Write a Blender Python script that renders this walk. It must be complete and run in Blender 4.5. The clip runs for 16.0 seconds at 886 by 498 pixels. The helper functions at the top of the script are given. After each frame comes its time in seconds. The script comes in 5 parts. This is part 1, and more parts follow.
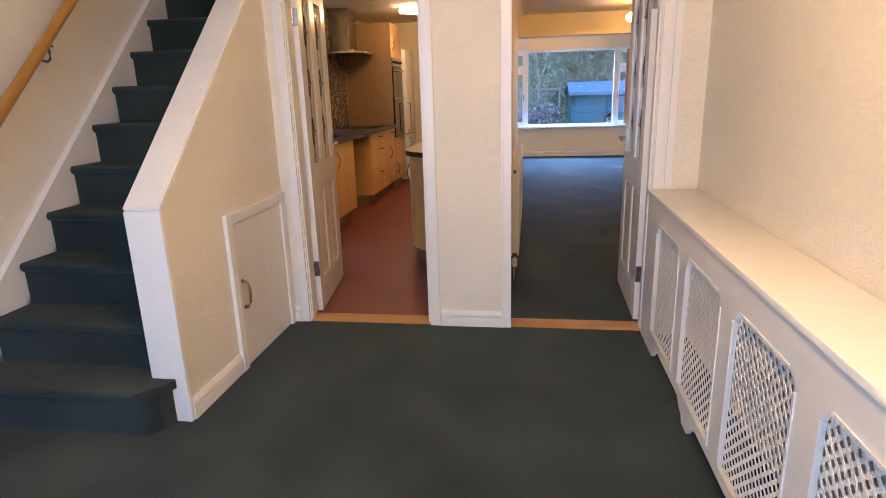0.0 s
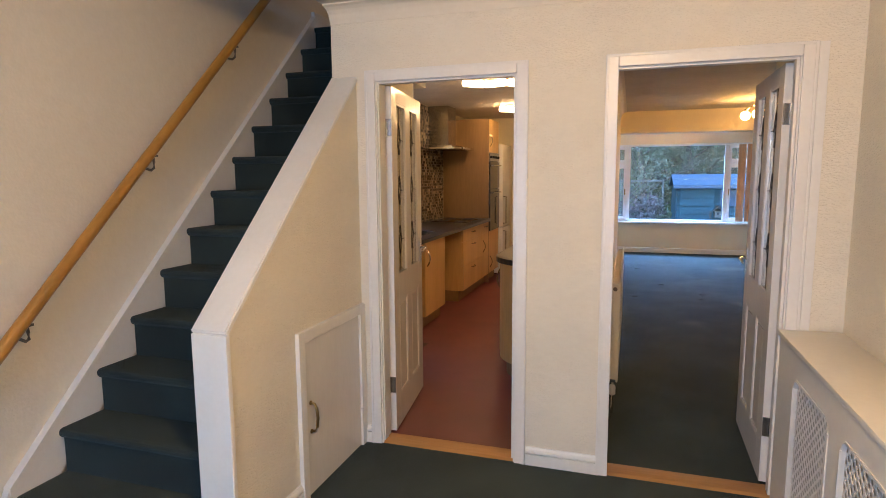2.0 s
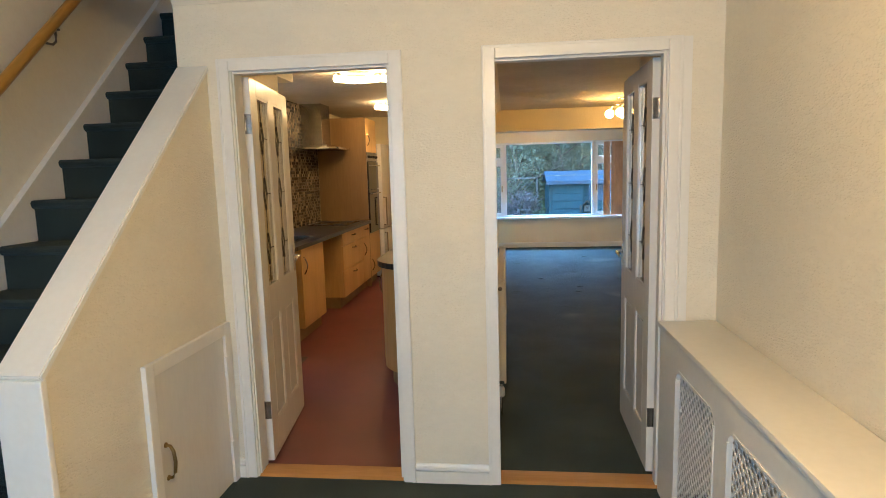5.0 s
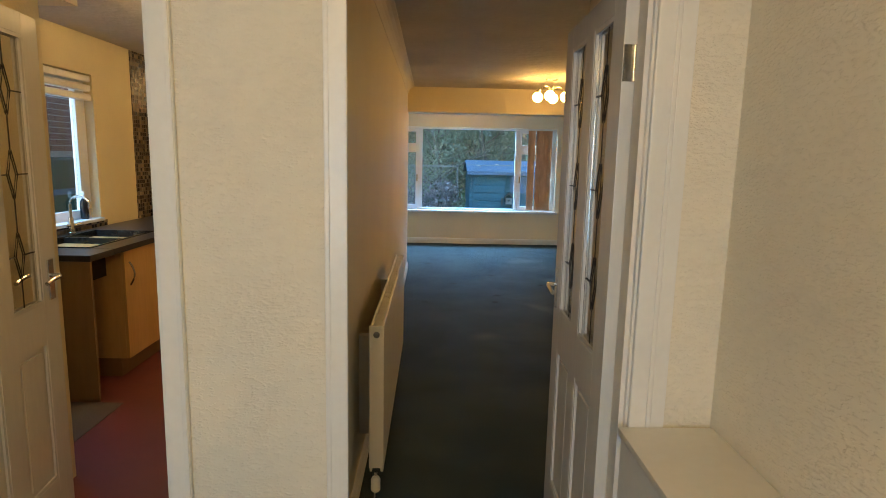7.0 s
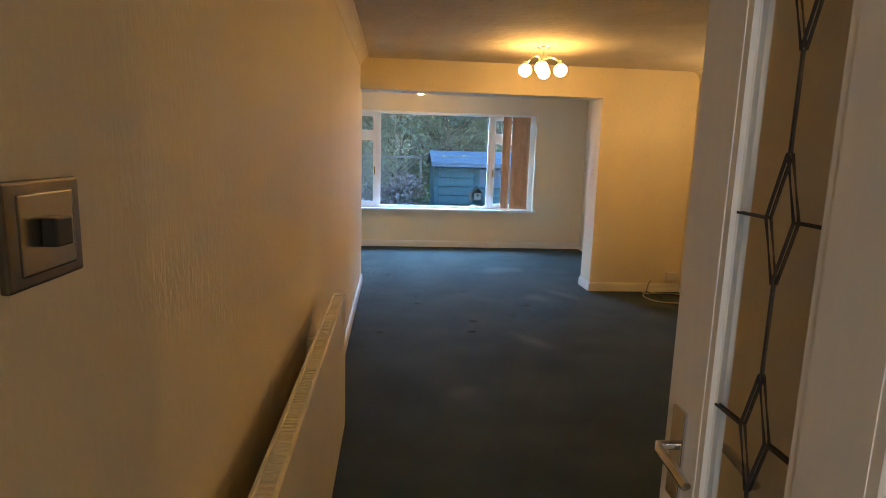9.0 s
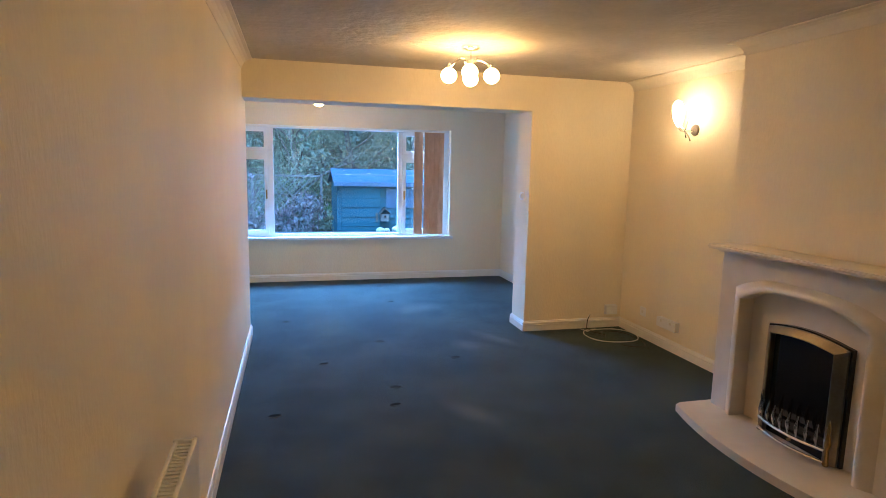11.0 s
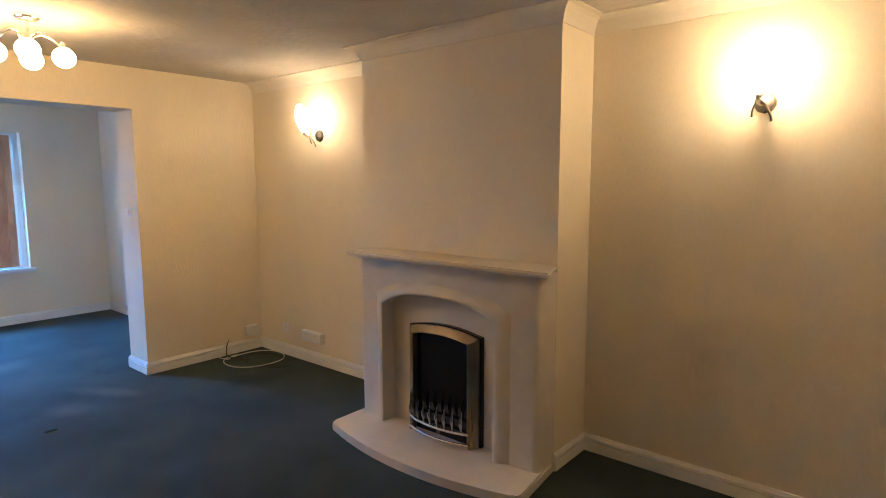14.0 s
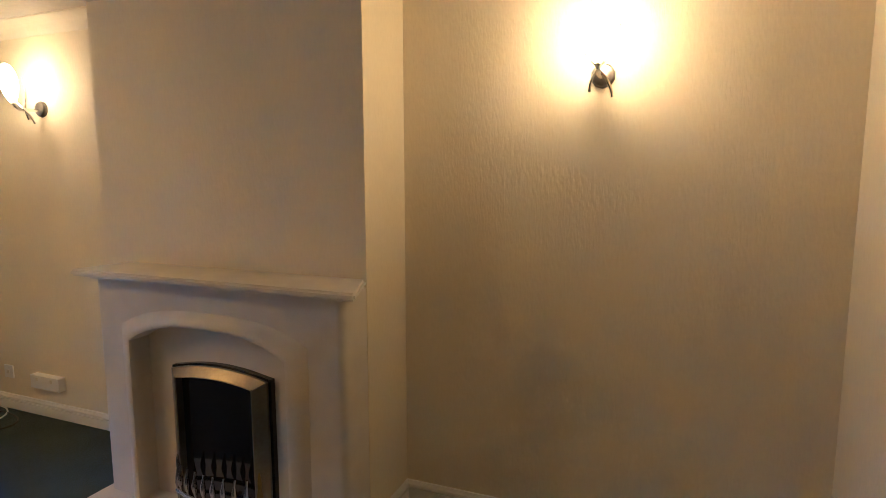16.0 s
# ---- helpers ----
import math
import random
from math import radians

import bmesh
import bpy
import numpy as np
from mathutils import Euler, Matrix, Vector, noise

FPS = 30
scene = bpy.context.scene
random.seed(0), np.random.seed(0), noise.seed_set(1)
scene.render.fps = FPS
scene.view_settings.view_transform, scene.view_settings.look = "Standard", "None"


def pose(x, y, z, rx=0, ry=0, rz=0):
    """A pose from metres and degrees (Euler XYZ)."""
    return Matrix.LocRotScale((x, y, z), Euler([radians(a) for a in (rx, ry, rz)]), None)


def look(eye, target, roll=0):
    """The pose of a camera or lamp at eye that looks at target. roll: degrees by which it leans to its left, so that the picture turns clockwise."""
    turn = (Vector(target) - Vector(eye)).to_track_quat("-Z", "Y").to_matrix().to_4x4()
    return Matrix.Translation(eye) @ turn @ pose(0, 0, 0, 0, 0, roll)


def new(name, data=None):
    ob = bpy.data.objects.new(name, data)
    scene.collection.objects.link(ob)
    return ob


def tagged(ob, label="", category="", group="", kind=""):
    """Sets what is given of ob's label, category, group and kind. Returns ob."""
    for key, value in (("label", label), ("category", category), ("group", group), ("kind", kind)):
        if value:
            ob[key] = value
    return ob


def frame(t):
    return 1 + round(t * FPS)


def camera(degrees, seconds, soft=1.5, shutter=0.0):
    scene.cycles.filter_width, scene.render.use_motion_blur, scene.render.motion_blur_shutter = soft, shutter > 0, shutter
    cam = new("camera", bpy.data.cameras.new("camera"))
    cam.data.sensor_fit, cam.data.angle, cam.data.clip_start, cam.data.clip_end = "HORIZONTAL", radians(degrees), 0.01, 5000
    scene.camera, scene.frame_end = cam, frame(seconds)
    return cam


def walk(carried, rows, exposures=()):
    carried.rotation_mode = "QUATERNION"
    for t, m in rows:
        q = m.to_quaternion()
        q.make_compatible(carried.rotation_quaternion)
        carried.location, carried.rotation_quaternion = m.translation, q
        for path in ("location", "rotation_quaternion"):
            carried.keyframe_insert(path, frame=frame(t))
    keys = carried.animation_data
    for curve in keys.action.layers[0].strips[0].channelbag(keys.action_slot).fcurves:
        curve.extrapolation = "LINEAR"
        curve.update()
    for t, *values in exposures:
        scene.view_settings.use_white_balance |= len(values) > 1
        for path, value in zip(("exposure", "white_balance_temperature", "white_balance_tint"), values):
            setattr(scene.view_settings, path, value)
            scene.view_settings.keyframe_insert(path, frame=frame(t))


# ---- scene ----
cam = camera(74.7, 16.0, soft=0.9)
PATH = [
    (0, (0.577, -3.186, 1.356), (0.283, -1.279, 0.829), -1.7),
    (0.5, (0.579, -2.993, 1.433), (0.012, -1.134, 0.961), -0.8),
    (1, (0.551, -2.928, 1.494), (-0.117, -1.084, 1.105), -0.3),
    (1.5, (0.528, -2.914, 1.51), (-0.083, -1.034, 1.205), -0.8),
    (2, (0.547, -2.876, 1.517), (-0.063, -0.989, 1.263), -0.4),
    (2.5, (0.54, -2.875, 1.523), (-0.163, -1.018, 1.287), -0.7),
    (3, (0.519, -2.899, 1.522), (-0.287, -1.083, 1.285), -0.9),
    (3.5, (0.5, -2.905, 1.518), (-0.223, -1.057, 1.272), -1.2),
    (4, (0.472, -2.905, 1.517), (-0.113, -1.008, 1.271), -0.7),
    (4.5, (0.465, -2.842, 1.513), (0.024, -0.909, 1.256), -1.2),
    (5, (0.522, -2.655, 1.51), (0.301, -0.684, 1.251), -1.6),
    (5.2, (0.557, -2.565, 1.519), (0.396, -0.588, 1.26), -1.2),
    (7.3, (0.694, -1.223, 1.517), (0.771, 0.751, 1.205), 1.1),
    (7.5, (0.7, -1.071, 1.518), (0.807, 0.905, 1.225), 0.9),
    (7.9, (0.697, -0.787, 1.507), (0.871, 1.179, 1.188), 0.9),
    (8, (0.694, -0.722, 1.5), (0.87, 1.241, 1.161), 0.9),
    (8.2, (0.705, -0.593, 1.487), (0.844, 1.373, 1.142), 1.2),
    (10.3, (0.724, 0.748, 1.547), (0.975, 2.706, 1.229), 2.8),
    (10.5, (0.737, 0.825, 1.552), (0.986, 2.783, 1.229), 2.4),
    (11, (0.755, 1.012, 1.559), (1.255, 2.928, 1.28), 1.2),
    (11.5, (0.74, 1.205, 1.563), (1.614, 2.989, 1.338), 1.1),
    (12, (0.758, 1.288, 1.564), (1.863, 2.939, 1.334), 1.3),
    (12.5, (0.76, 1.326, 1.564), (1.992, 2.881, 1.315), 1.9),
    (13, (0.785, 1.336, 1.558), (2.082, 2.837, 1.302), 1.5),
    (13.5, (0.822, 1.355, 1.555), (2.174, 2.802, 1.275), 0.6),
    (14, (0.962, 1.396, 1.548), (2.486, 2.669, 1.312), -0.1),
    (14.5, (1.095, 1.442, 1.552), (2.735, 2.56, 1.311), 0.4),
    (15, (1.227, 1.513, 1.546), (3.012, 2.38, 1.296), 0.4),
    (15.5, (1.436, 1.633, 1.555), (3.311, 2.292, 1.33), 0.0),
    (16, (1.623, 1.705, 1.524), (3.46, 2.452, 1.267), -0.1),
]
walk(cam, [(t, look(eye, target, roll)) for t, eye, target, roll in PATH],
     [(0.0, 1.12, 6300, 22), (1.0, 1.05, 6350, 20), (2.5, 0.88, 6450, 14), (3.5, 0.85, 6500, 9), (5.0, 0.95, 6350, 3), (7.5, 0.43, 7200, 1), (8.2, 0.42, 7600, 4), (10.3, 1.2, 5300, 9), (11.2, 1.05, 5100, 9), (12.5, 1.05, 4550, 9), (14.5, 0.95, 4800, 8), (16.0, 0.78, 4750, 7)])

# ---------- light ----------
world = bpy.data.worlds.new("world")
scene.world = world
world.use_nodes = True
wn = world.node_tree.nodes
sky = wn.new("ShaderNodeTexSky")
sky.sky_type, sky.sun_disc = "NISHITA", False
sky.sun_elevation, sky.sun_rotation = radians(22), radians(200)
world.node_tree.links.new(sky.outputs[0], wn["Background"].inputs[0])
wn["Background"].inputs[1].default_value = 0.15


def lamp(name, kind, energy, color, m, size=0.1, size_y=None):
    data = bpy.data.lights.new(name, kind)
    data.energy, data.color = energy, color
    if kind == "AREA":
        data.size = size
        if size_y:
            data.shape, data.size_y = "RECTANGLE", size_y
    elif kind == "SUN":
        data.angle = size
    else:
        data.shadow_soft_size = size
    ob = new(name, data)
    ob.matrix_world = m
    return ob


WARM = (1.0, 0.54, 0.155)
HALL_WARM = (1.0, 0.64, 0.28)
SKY = (0.22, 0.50, 1.0)
lamp("sun_light", "SUN", 5.0, (0.20, 0.52, 1.0), look((0, 0, 8), (2, 3, 0)), radians(25))
# daylight in the garden window, the front door behind the start of the walk and the kitchen window
lamp("window_daylight", "AREA", 540, SKY, look((1.35, 10.3, 2.95), (1.35, 7.6, 0.2)), 3.4, 1.4)
lamp("front_door_daylight", "AREA", 34, (0.34, 0.60, 1.0), look((-0.27, -4.72, 1.3), (-0.27, 0, 1.1)), 1.2, 1.6)
lamp("kitchen_window_daylight", "AREA", 30, SKY, look((-3.2, 2.6, 3.1), (-1.6, 2.6, 1.0)), 1.4, 0.9)
# unseen light added upstairs; all other lamps are the glowing shades of their fittings
lamp("landing_fill_light", "POINT", 5, HALL_WARM, pose(-1.4, 2.2, 4.3), 0.3)

# ---------- materials ----------


def material(name, base, rough=0.6, metal=0.0, second=None, scale=6.0, grain=80.0, bump=0.0, bump_scale=None, stretch=(1, 1, 1), mix=0.5, spec=0.5, sheen=0.0, coat=0.0):
    m = bpy.data.materials.new(name)
    m.use_nodes = True
    t = m.node_tree
    n, l = t.nodes, t.links
    b = n["Principled BSDF"]
    b.inputs["Roughness"].default_value = rough
    b.inputs["Metallic"].default_value = metal
    b.inputs["Specular IOR Level"].default_value = spec
    b.inputs["Sheen Weight"].default_value = sheen
    b.inputs["Coat Weight"].default_value = coat
    geo = n.new("ShaderNodeNewGeometry")
    mp = n.new("ShaderNodeMapping")
    mp.inputs["Scale"].default_value = stretch
    l.new(geo.outputs["Position"], mp.inputs["Vector"])
    big, fine = n.new("ShaderNodeTexNoise"), n.new("ShaderNodeTexNoise")
    big.inputs["Scale"].default_value, fine.inputs["Scale"].default_value = scale, grain
    big.inputs["Detail"].default_value, fine.inputs["Detail"].default_value = 4, 3
    l.new(mp.outputs[0], big.inputs["Vector"]), l.new(mp.outputs[0], fine.inputs["Vector"])
    add = n.new("ShaderNodeMath")
    add.operation = "MULTIPLY_ADD"
    l.new(fine.outputs[0], add.inputs[0])
    add.inputs[1].default_value = 0.5
    l.new(big.outputs[0], add.inputs[2])
    ramp = n.new("ShaderNodeValToRGB")
    ramp.color_ramp.elements[0].position, ramp.color_ramp.elements[1].position = 0.75 - mix * 0.4, 0.75 + mix * 0.4
    second = second or tuple(c * 0.9 for c in base)
    ramp.color_ramp.elements[0].color, ramp.color_ramp.elements[1].color = (*second, 1), (*base, 1)
    l.new(add.outputs[0], ramp.inputs[0])
    l.new(ramp.outputs[0], b.inputs["Base Color"])
    if bump:
        bn, bt = n.new("ShaderNodeBump"), n.new("ShaderNodeTexNoise")
        bt.inputs["Scale"].default_value, bt.inputs["Detail"].default_value = bump_scale or grain, 3
        l.new(mp.outputs[0], bt.inputs["Vector"])
        l.new(bt.outputs[0], bn.inputs["Height"])
        bn.inputs["Strength"].default_value, bn.inputs["Distance"].default_value = bump, 0.01
        l.new(bn.outputs[0], b.inputs["Normal"])
    return m


def glow(name, color, strength):
    m = material(name, color, 0.3)
    b = m.node_tree.nodes["Principled BSDF"]
    b.inputs["Emission Color"].default_value = (*color, 1)
    b.inputs["Emission Strength"].default_value = strength
    return m


def glass(name, color=(1, 1, 1), rough=0.0, ior=1.45):
    m = bpy.data.materials.new(name)
    m.use_nodes = True
    b = m.node_tree.nodes["Principled BSDF"]
    b.inputs["Base Color"].default_value = (*color, 1)
    b.inputs["Transmission Weight"].default_value = 1
    b.inputs["Roughness"].default_value = rough
    b.inputs["IOR"].default_value = ior
    return m


HALL_WALL = material("cream_textured_wallpaper", (0.80, 0.735, 0.60), 0.75, second=(0.75, 0.685, 0.55), scale=1.5, grain=30, bump=0.42, bump_scale=80, stretch=(0.8, 0.8, 1.7))


def sparse_relief(m, low, high):
    """Keeps only the peaks of the relief, so that it stands in separate flecks, thicker in some patches than in others."""
    n, l = m.node_tree.nodes, m.node_tree.links
    bump = next(q for q in n if q.type == "BUMP")
    height = bump.inputs["Height"].links[0].from_socket
    patch, geo, lift, peaks = n.new("ShaderNodeTexNoise"), n.new("ShaderNodeNewGeometry"), n.new("ShaderNodeMath"), n.new("ShaderNodeMapRange")
    patch.inputs["Scale"].default_value = 5.0
    l.new(geo.outputs["Position"], patch.inputs["Vector"])
    lift.operation = "MULTIPLY_ADD"
    lift.inputs[1].default_value = 0.35
    l.new(patch.outputs[0], lift.inputs[0]), l.new(height, lift.inputs[2])
    peaks.inputs["From Min"].default_value, peaks.inputs["From Max"].default_value = low, high
    l.new(lift.outputs[0], peaks.inputs["Value"]), l.new(peaks.outputs[0], bump.inputs["Height"])


sparse_relief(HALL_WALL, 0.66, 0.98)
STAIR_WALL = material("cream_plaster_wall", (0.78, 0.72, 0.60), 0.8, second=(0.73, 0.665, 0.54), scale=1.2, grain=25, bump=0.15, bump_scale=60)
ROOM_WALL = material("cream_vinyl_wallpaper", (0.80, 0.715, 0.54), 0.62, second=(0.75, 0.66, 0.48), scale=1.3, grain=60, bump=0.22, bump_scale=60, stretch=(1.6, 1.6, 0.5))
KITCHEN_WALL = material("cream_kitchen_paint", (0.78, 0.68, 0.44), 0.6, scale=2, bump=0.1)
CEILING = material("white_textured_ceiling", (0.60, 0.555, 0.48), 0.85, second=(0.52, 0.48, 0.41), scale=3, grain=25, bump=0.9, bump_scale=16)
PAINT = material("white_gloss_paint", (0.81, 0.785, 0.73), 0.32, second=(0.76, 0.73, 0.665), scale=3, grain=40, bump=0.05, bump_scale=35)
DOOR_PAINT = material("white_door_paint", (0.80, 0.775, 0.72), 0.25, second=(0.74, 0.715, 0.66), scale=4, grain=50, bump=0.08, bump_scale=30, stretch=(1, 1, 0.2))
CARPET = material("dark_green_carpet", (0.037, 0.049, 0.040), 0.85, second=(0.011, 0.016, 0.013), scale=2.2, grain=150, bump=0.7, bump_scale=420, spec=0.15, sheen=0.3, mix=0.42)
CARPET.node_tree.nodes["Principled BSDF"].inputs["Sheen Tint"].default_value = (0.30, 0.42, 0.48, 1)


def worn_patches(m, spots):
    """Pale flattened pile at the given places (x, y, half length, half width)."""
    n, l = m.node_tree.nodes, m.node_tree.links
    b = n["Principled BSDF"]
    colour = b.inputs["Base Color"].links[0].from_socket
    geo, ragged = n.new("ShaderNodeNewGeometry"), n.new("ShaderNodeTexNoise")
    ragged.inputs["Scale"].default_value, ragged.inputs["Detail"].default_value = 11.0, 4
    for x, y, a, c in spots:
        mp, size, edge, mask, mix = n.new("ShaderNodeMapping"), n.new("ShaderNodeVectorMath"), n.new("ShaderNodeMath"), n.new("ShaderNodeMapRange"), n.new("ShaderNodeMix")
        mp.vector_type = "TEXTURE"
        mp.inputs["Location"].default_value, mp.inputs["Rotation"].default_value, mp.inputs["Scale"].default_value = (x, y, 0), (0, 0, 0.5), (a, c, 1)
        size.operation, edge.operation, mix.data_type = "LENGTH", "MULTIPLY_ADD", "RGBA"
        l.new(geo.outputs["Position"], mp.inputs[0]), l.new(mp.outputs[0], size.inputs[0])
        l.new(ragged.outputs[0], edge.inputs[0]), l.new(size.outputs["Value"], edge.inputs[2])
        edge.inputs[1].default_value = 1.5
        l.new(edge.outputs[0], mask.inputs["Value"])
        for key, value in (("From Min", 1.9), ("From Max", 0.9), ("To Min", 0.0), ("To Max", 0.6)):
            mask.inputs[key].default_value = value
        l.new(mask.outputs[0], mix.inputs[0]), l.new(colour, mix.inputs[6])
        mix.inputs[7].default_value = (0.11, 0.12, 0.11, 1)
        colour = mix.outputs[2]
    l.new(colour, b.inputs["Base Color"])


worn_patches(CARPET, [(2.22, 5.78, 0.13, 0.17), (2.56, 5.92, 0.09, 0.30), (1.85, 4.4, 0.10, 0.24), (2.15, 7.2, 0.34, 0.20), (1.2, 3.4, 0.16, 0.12)])
RED_FLOOR = material("dark_red_vinyl_floor", (0.17, 0.035, 0.032), 0.45, second=(0.13, 0.026, 0.026), scale=3, grain=150, bump=0.1, bump_scale=200)
BARE = material("bare_concrete_floor", (0.12, 0.095, 0.075), 0.9, scale=4, bump=0.3)
BEECH = material("beech_veneer", (0.66, 0.41, 0.16), 0.42, second=(0.54, 0.315, 0.11), scale=4, grain=45, stretch=(1, 1, 0.12), bump=0.03)
# beech with the end panels' shade put into its colour; plinths share it
SHADED_BEECH = material("shaded_beech_veneer", (0.27, 0.168, 0.072), 0.5, second=(0.21, 0.126, 0.052), scale=4, grain=45, stretch=(1, 1, 0.12))
RAIL_WOOD = material("varnished_pine", (0.52, 0.265, 0.055), 0.28, second=(0.40, 0.18, 0.034), scale=7, grain=60, stretch=(1, 0.25, 0.25), coat=0.3)
PLAQUE = material("dark_stained_wood", (0.16, 0.07, 0.025), 0.4, second=(0.10, 0.042, 0.015), scale=8, grain=70, stretch=(1, 0.15, 1))
STRIP_WOOD = material("oak_threshold", (0.50, 0.25, 0.08), 0.45, second=(0.38, 0.18, 0.05), scale=8, grain=70, stretch=(0.15, 1, 1))
WORKTOP = material("black_speckled_worktop", (0.03, 0.028, 0.03), 0.28, second=(0.012, 0.012, 0.013), scale=25, grain=300)
BLACK = material("black_enamel", (0.012, 0.012, 0.014), 0.25, second=(0.02, 0.02, 0.022))
BLACK_GLASS = material("black_glass", (0.008, 0.008, 0.010), 0.06, second=(0.012, 0.012, 0.014))
STEEL = material("brushed_steel", (0.40, 0.385, 0.36), 0.24, 1.0, second=(0.32, 0.305, 0.285), scale=3, grain=90, stretch=(1, 1, 8))
CHROME = material("chrome", (0.80, 0.78, 0.74), 0.2, 1.0, second=(0.68, 0.66, 0.62))
PEWTER = material("satin_champagne_metal", (0.38, 0.33, 0.26), 0.28, 0.95, second=(0.30, 0.25, 0.19))
BRASS = material("aged_brass", (0.42, 0.29, 0.12), 0.3, 1.0, second=(0.30, 0.20, 0.08))
DARK_METAL = material("dark_steel", (0.22, 0.20, 0.185), 0.35, 1.0, second=(0.16, 0.145, 0.13))
STONE = material("cream_reconstituted_stone", (0.70, 0.64, 0.55), 0.33, second=(0.64, 0.575, 0.48), scale=9, grain=160, bump=0.03)
PLASTIC = material("white_plastic", (0.80, 0.79, 0.76), 0.35, second=(0.76, 0.745, 0.71))
UPVC = material("white_upvc", (0.82, 0.82, 0.82), 0.25, second=(0.78, 0.78, 0.78))
RADIATOR = material("white_enamel_radiator", (0.80, 0.765, 0.68), 0.3, second=(0.76, 0.72, 0.63))
APPLIANCE = material("white_appliance", (0.82, 0.81, 0.79), 0.25)
BLIND = material("tan_fabric_blind", (0.66, 0.41, 0.26), 0.8, second=(0.54, 0.32, 0.19), scale=20, grain=250, stretch=(1, 1, 0.3), bump=0.1)
CABLE_WHITE = material("white_cable", (0.72, 0.68, 0.58), 0.5)
CABLE_BLACK = material("black_cable", (0.02, 0.02, 0.02), 0.5)
LEAD = material("lead_came", (0.055, 0.05, 0.045), 0.45, 0.6)
BULB = glow("lit_opal_glass", WARM, 38.0)
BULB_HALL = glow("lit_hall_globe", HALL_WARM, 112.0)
BULB_KITCHEN = glow("lit_spot_lens", (1.0, 0.64, 0.30), 38.0)
SHADE_LIT = glow("lit_frosted_shade", (1.0, 0.60, 0.24), 56.0)
SHADE_DIM = glow("dimmer_lit_frosted_shade", (1.0, 0.62, 0.27), 36.0)
BULB_EXTENSION = glow("lit_opal_shade", WARM, 130.0)
PANE = glass("clear_glass")
DOOR_GLASS = glass("bevelled_door_glass", (0.93, 0.92, 0.88), 0.05)
SHED_WOOD = material("green_painted_boards", (0.04, 0.145, 0.195), 0.7, second=(0.028, 0.105, 0.15), scale=3, grain=60, stretch=(0.2, 1, 1), bump=0.2)
SHED_ROOF = material("grey_roofing_felt", (0.10, 0.17, 0.27), 0.6, second=(0.075, 0.135, 0.22), scale=3, grain=120, bump=0.2)
GRASS = material("winter_lawn", (0.06, 0.09, 0.035), 0.95, second=(0.09, 0.075, 0.04), scale=2, grain=40, bump=0.8)
BARK = material("lichened_bark", (0.27, 0.26, 0.23), 0.9, second=(0.07, 0.06, 0.05), scale=6, grain=40, bump=0.6, stretch=(1, 1, 0.3))
LEAF = material("green_leaves", (0.17, 0.23, 0.15), 0.7, second=(0.30, 0.33, 0.26), scale=1.5, grain=9)
LEAF_PURPLE = material("purple_variegated_leaves", (0.34, 0.28, 0.32), 0.7, second=(0.07, 0.10, 0.08), scale=6, grain=25)
TRELLIS = material("pale_trellis_wood", (0.22, 0.24, 0.24), 0.8)
BRICK = material("red_brown_brick", (0.22, 0.105, 0.08), 0.85, second=(0.15, 0.075, 0.06), scale=5, grain=60, bump=0.3)
MORTAR = material("grey_mortar", (0.38, 0.36, 0.33), 0.95, bump=0.3)
TANK = material("green_water_butt_plastic", (0.03, 0.07, 0.05), 0.5)


def mosaic():
    m = bpy.data.materials.new("brown_mosaic_tiles")
    m.use_nodes = True
    n, l = m.node_tree.nodes, m.node_tree.links
    b = n["Principled BSDF"]
    geo, br = n.new("ShaderNodeNewGeometry"), n.new("ShaderNodeTexBrick")
    sep, comb = n.new("ShaderNodeSeparateXYZ"), n.new("ShaderNodeCombineXYZ")
    l.new(geo.outputs["Position"], sep.inputs[0])
    l.new(sep.outputs[1], comb.inputs[0]), l.new(sep.outputs[2], comb.inputs[1])
    l.new(comb.outputs[0], br.inputs["Vector"])
    br.offset = 0.0
    for key, value in (("Scale", 1.0), ("Mortar Size", 0.003), ("Brick Width", 0.036), ("Row Height", 0.036), ("Bias", -0.35)):
        br.inputs[key].default_value = value
    br.inputs["Color1"].default_value = (0.022, 0.014, 0.010, 1)
    br.inputs["Color2"].default_value = (0.52, 0.40, 0.25, 1)
    br.inputs["Mortar"].default_value = (0.20, 0.17, 0.14, 1)
    l.new(br.outputs["Color"], b.inputs["Base Color"])
    bump = n.new("ShaderNodeBump")
    bump.invert = True
    bump.inputs["Distance"].default_value = 0.003
    l.new(br.outputs["Fac"], bump.inputs["Height"])
    l.new(bump.outputs[0], b.inputs["Normal"])
    b.inputs["Roughness"].default_value = 0.18
    return m


MOSAIC = mosaic()

# ---------- mesh helpers ----------


def box(bm, x0, x1, y0, y1, z0, z1, bevel=0.0, m=None):
    made = bmesh.ops.create_cube(bm, size=1)["verts"]
    for v in made:
        v.co = Vector(((x0 + x1) / 2 + v.co.x * (x1 - x0), (y0 + y1) / 2 + v.co.y * (y1 - y0), (z0 + z1) / 2 + v.co.z * (z1 - z0)))
    if bevel:
        edges = list({e for v in made for e in v.link_edges})
        made = bmesh.ops.bevel(bm, geom=edges, offset=bevel, segments=2, affect="EDGES", profile=0.6)["verts"]
        made = list({v for v in made})
    if m:
        bmesh.ops.transform(bm, matrix=m, verts=made)
    return bm


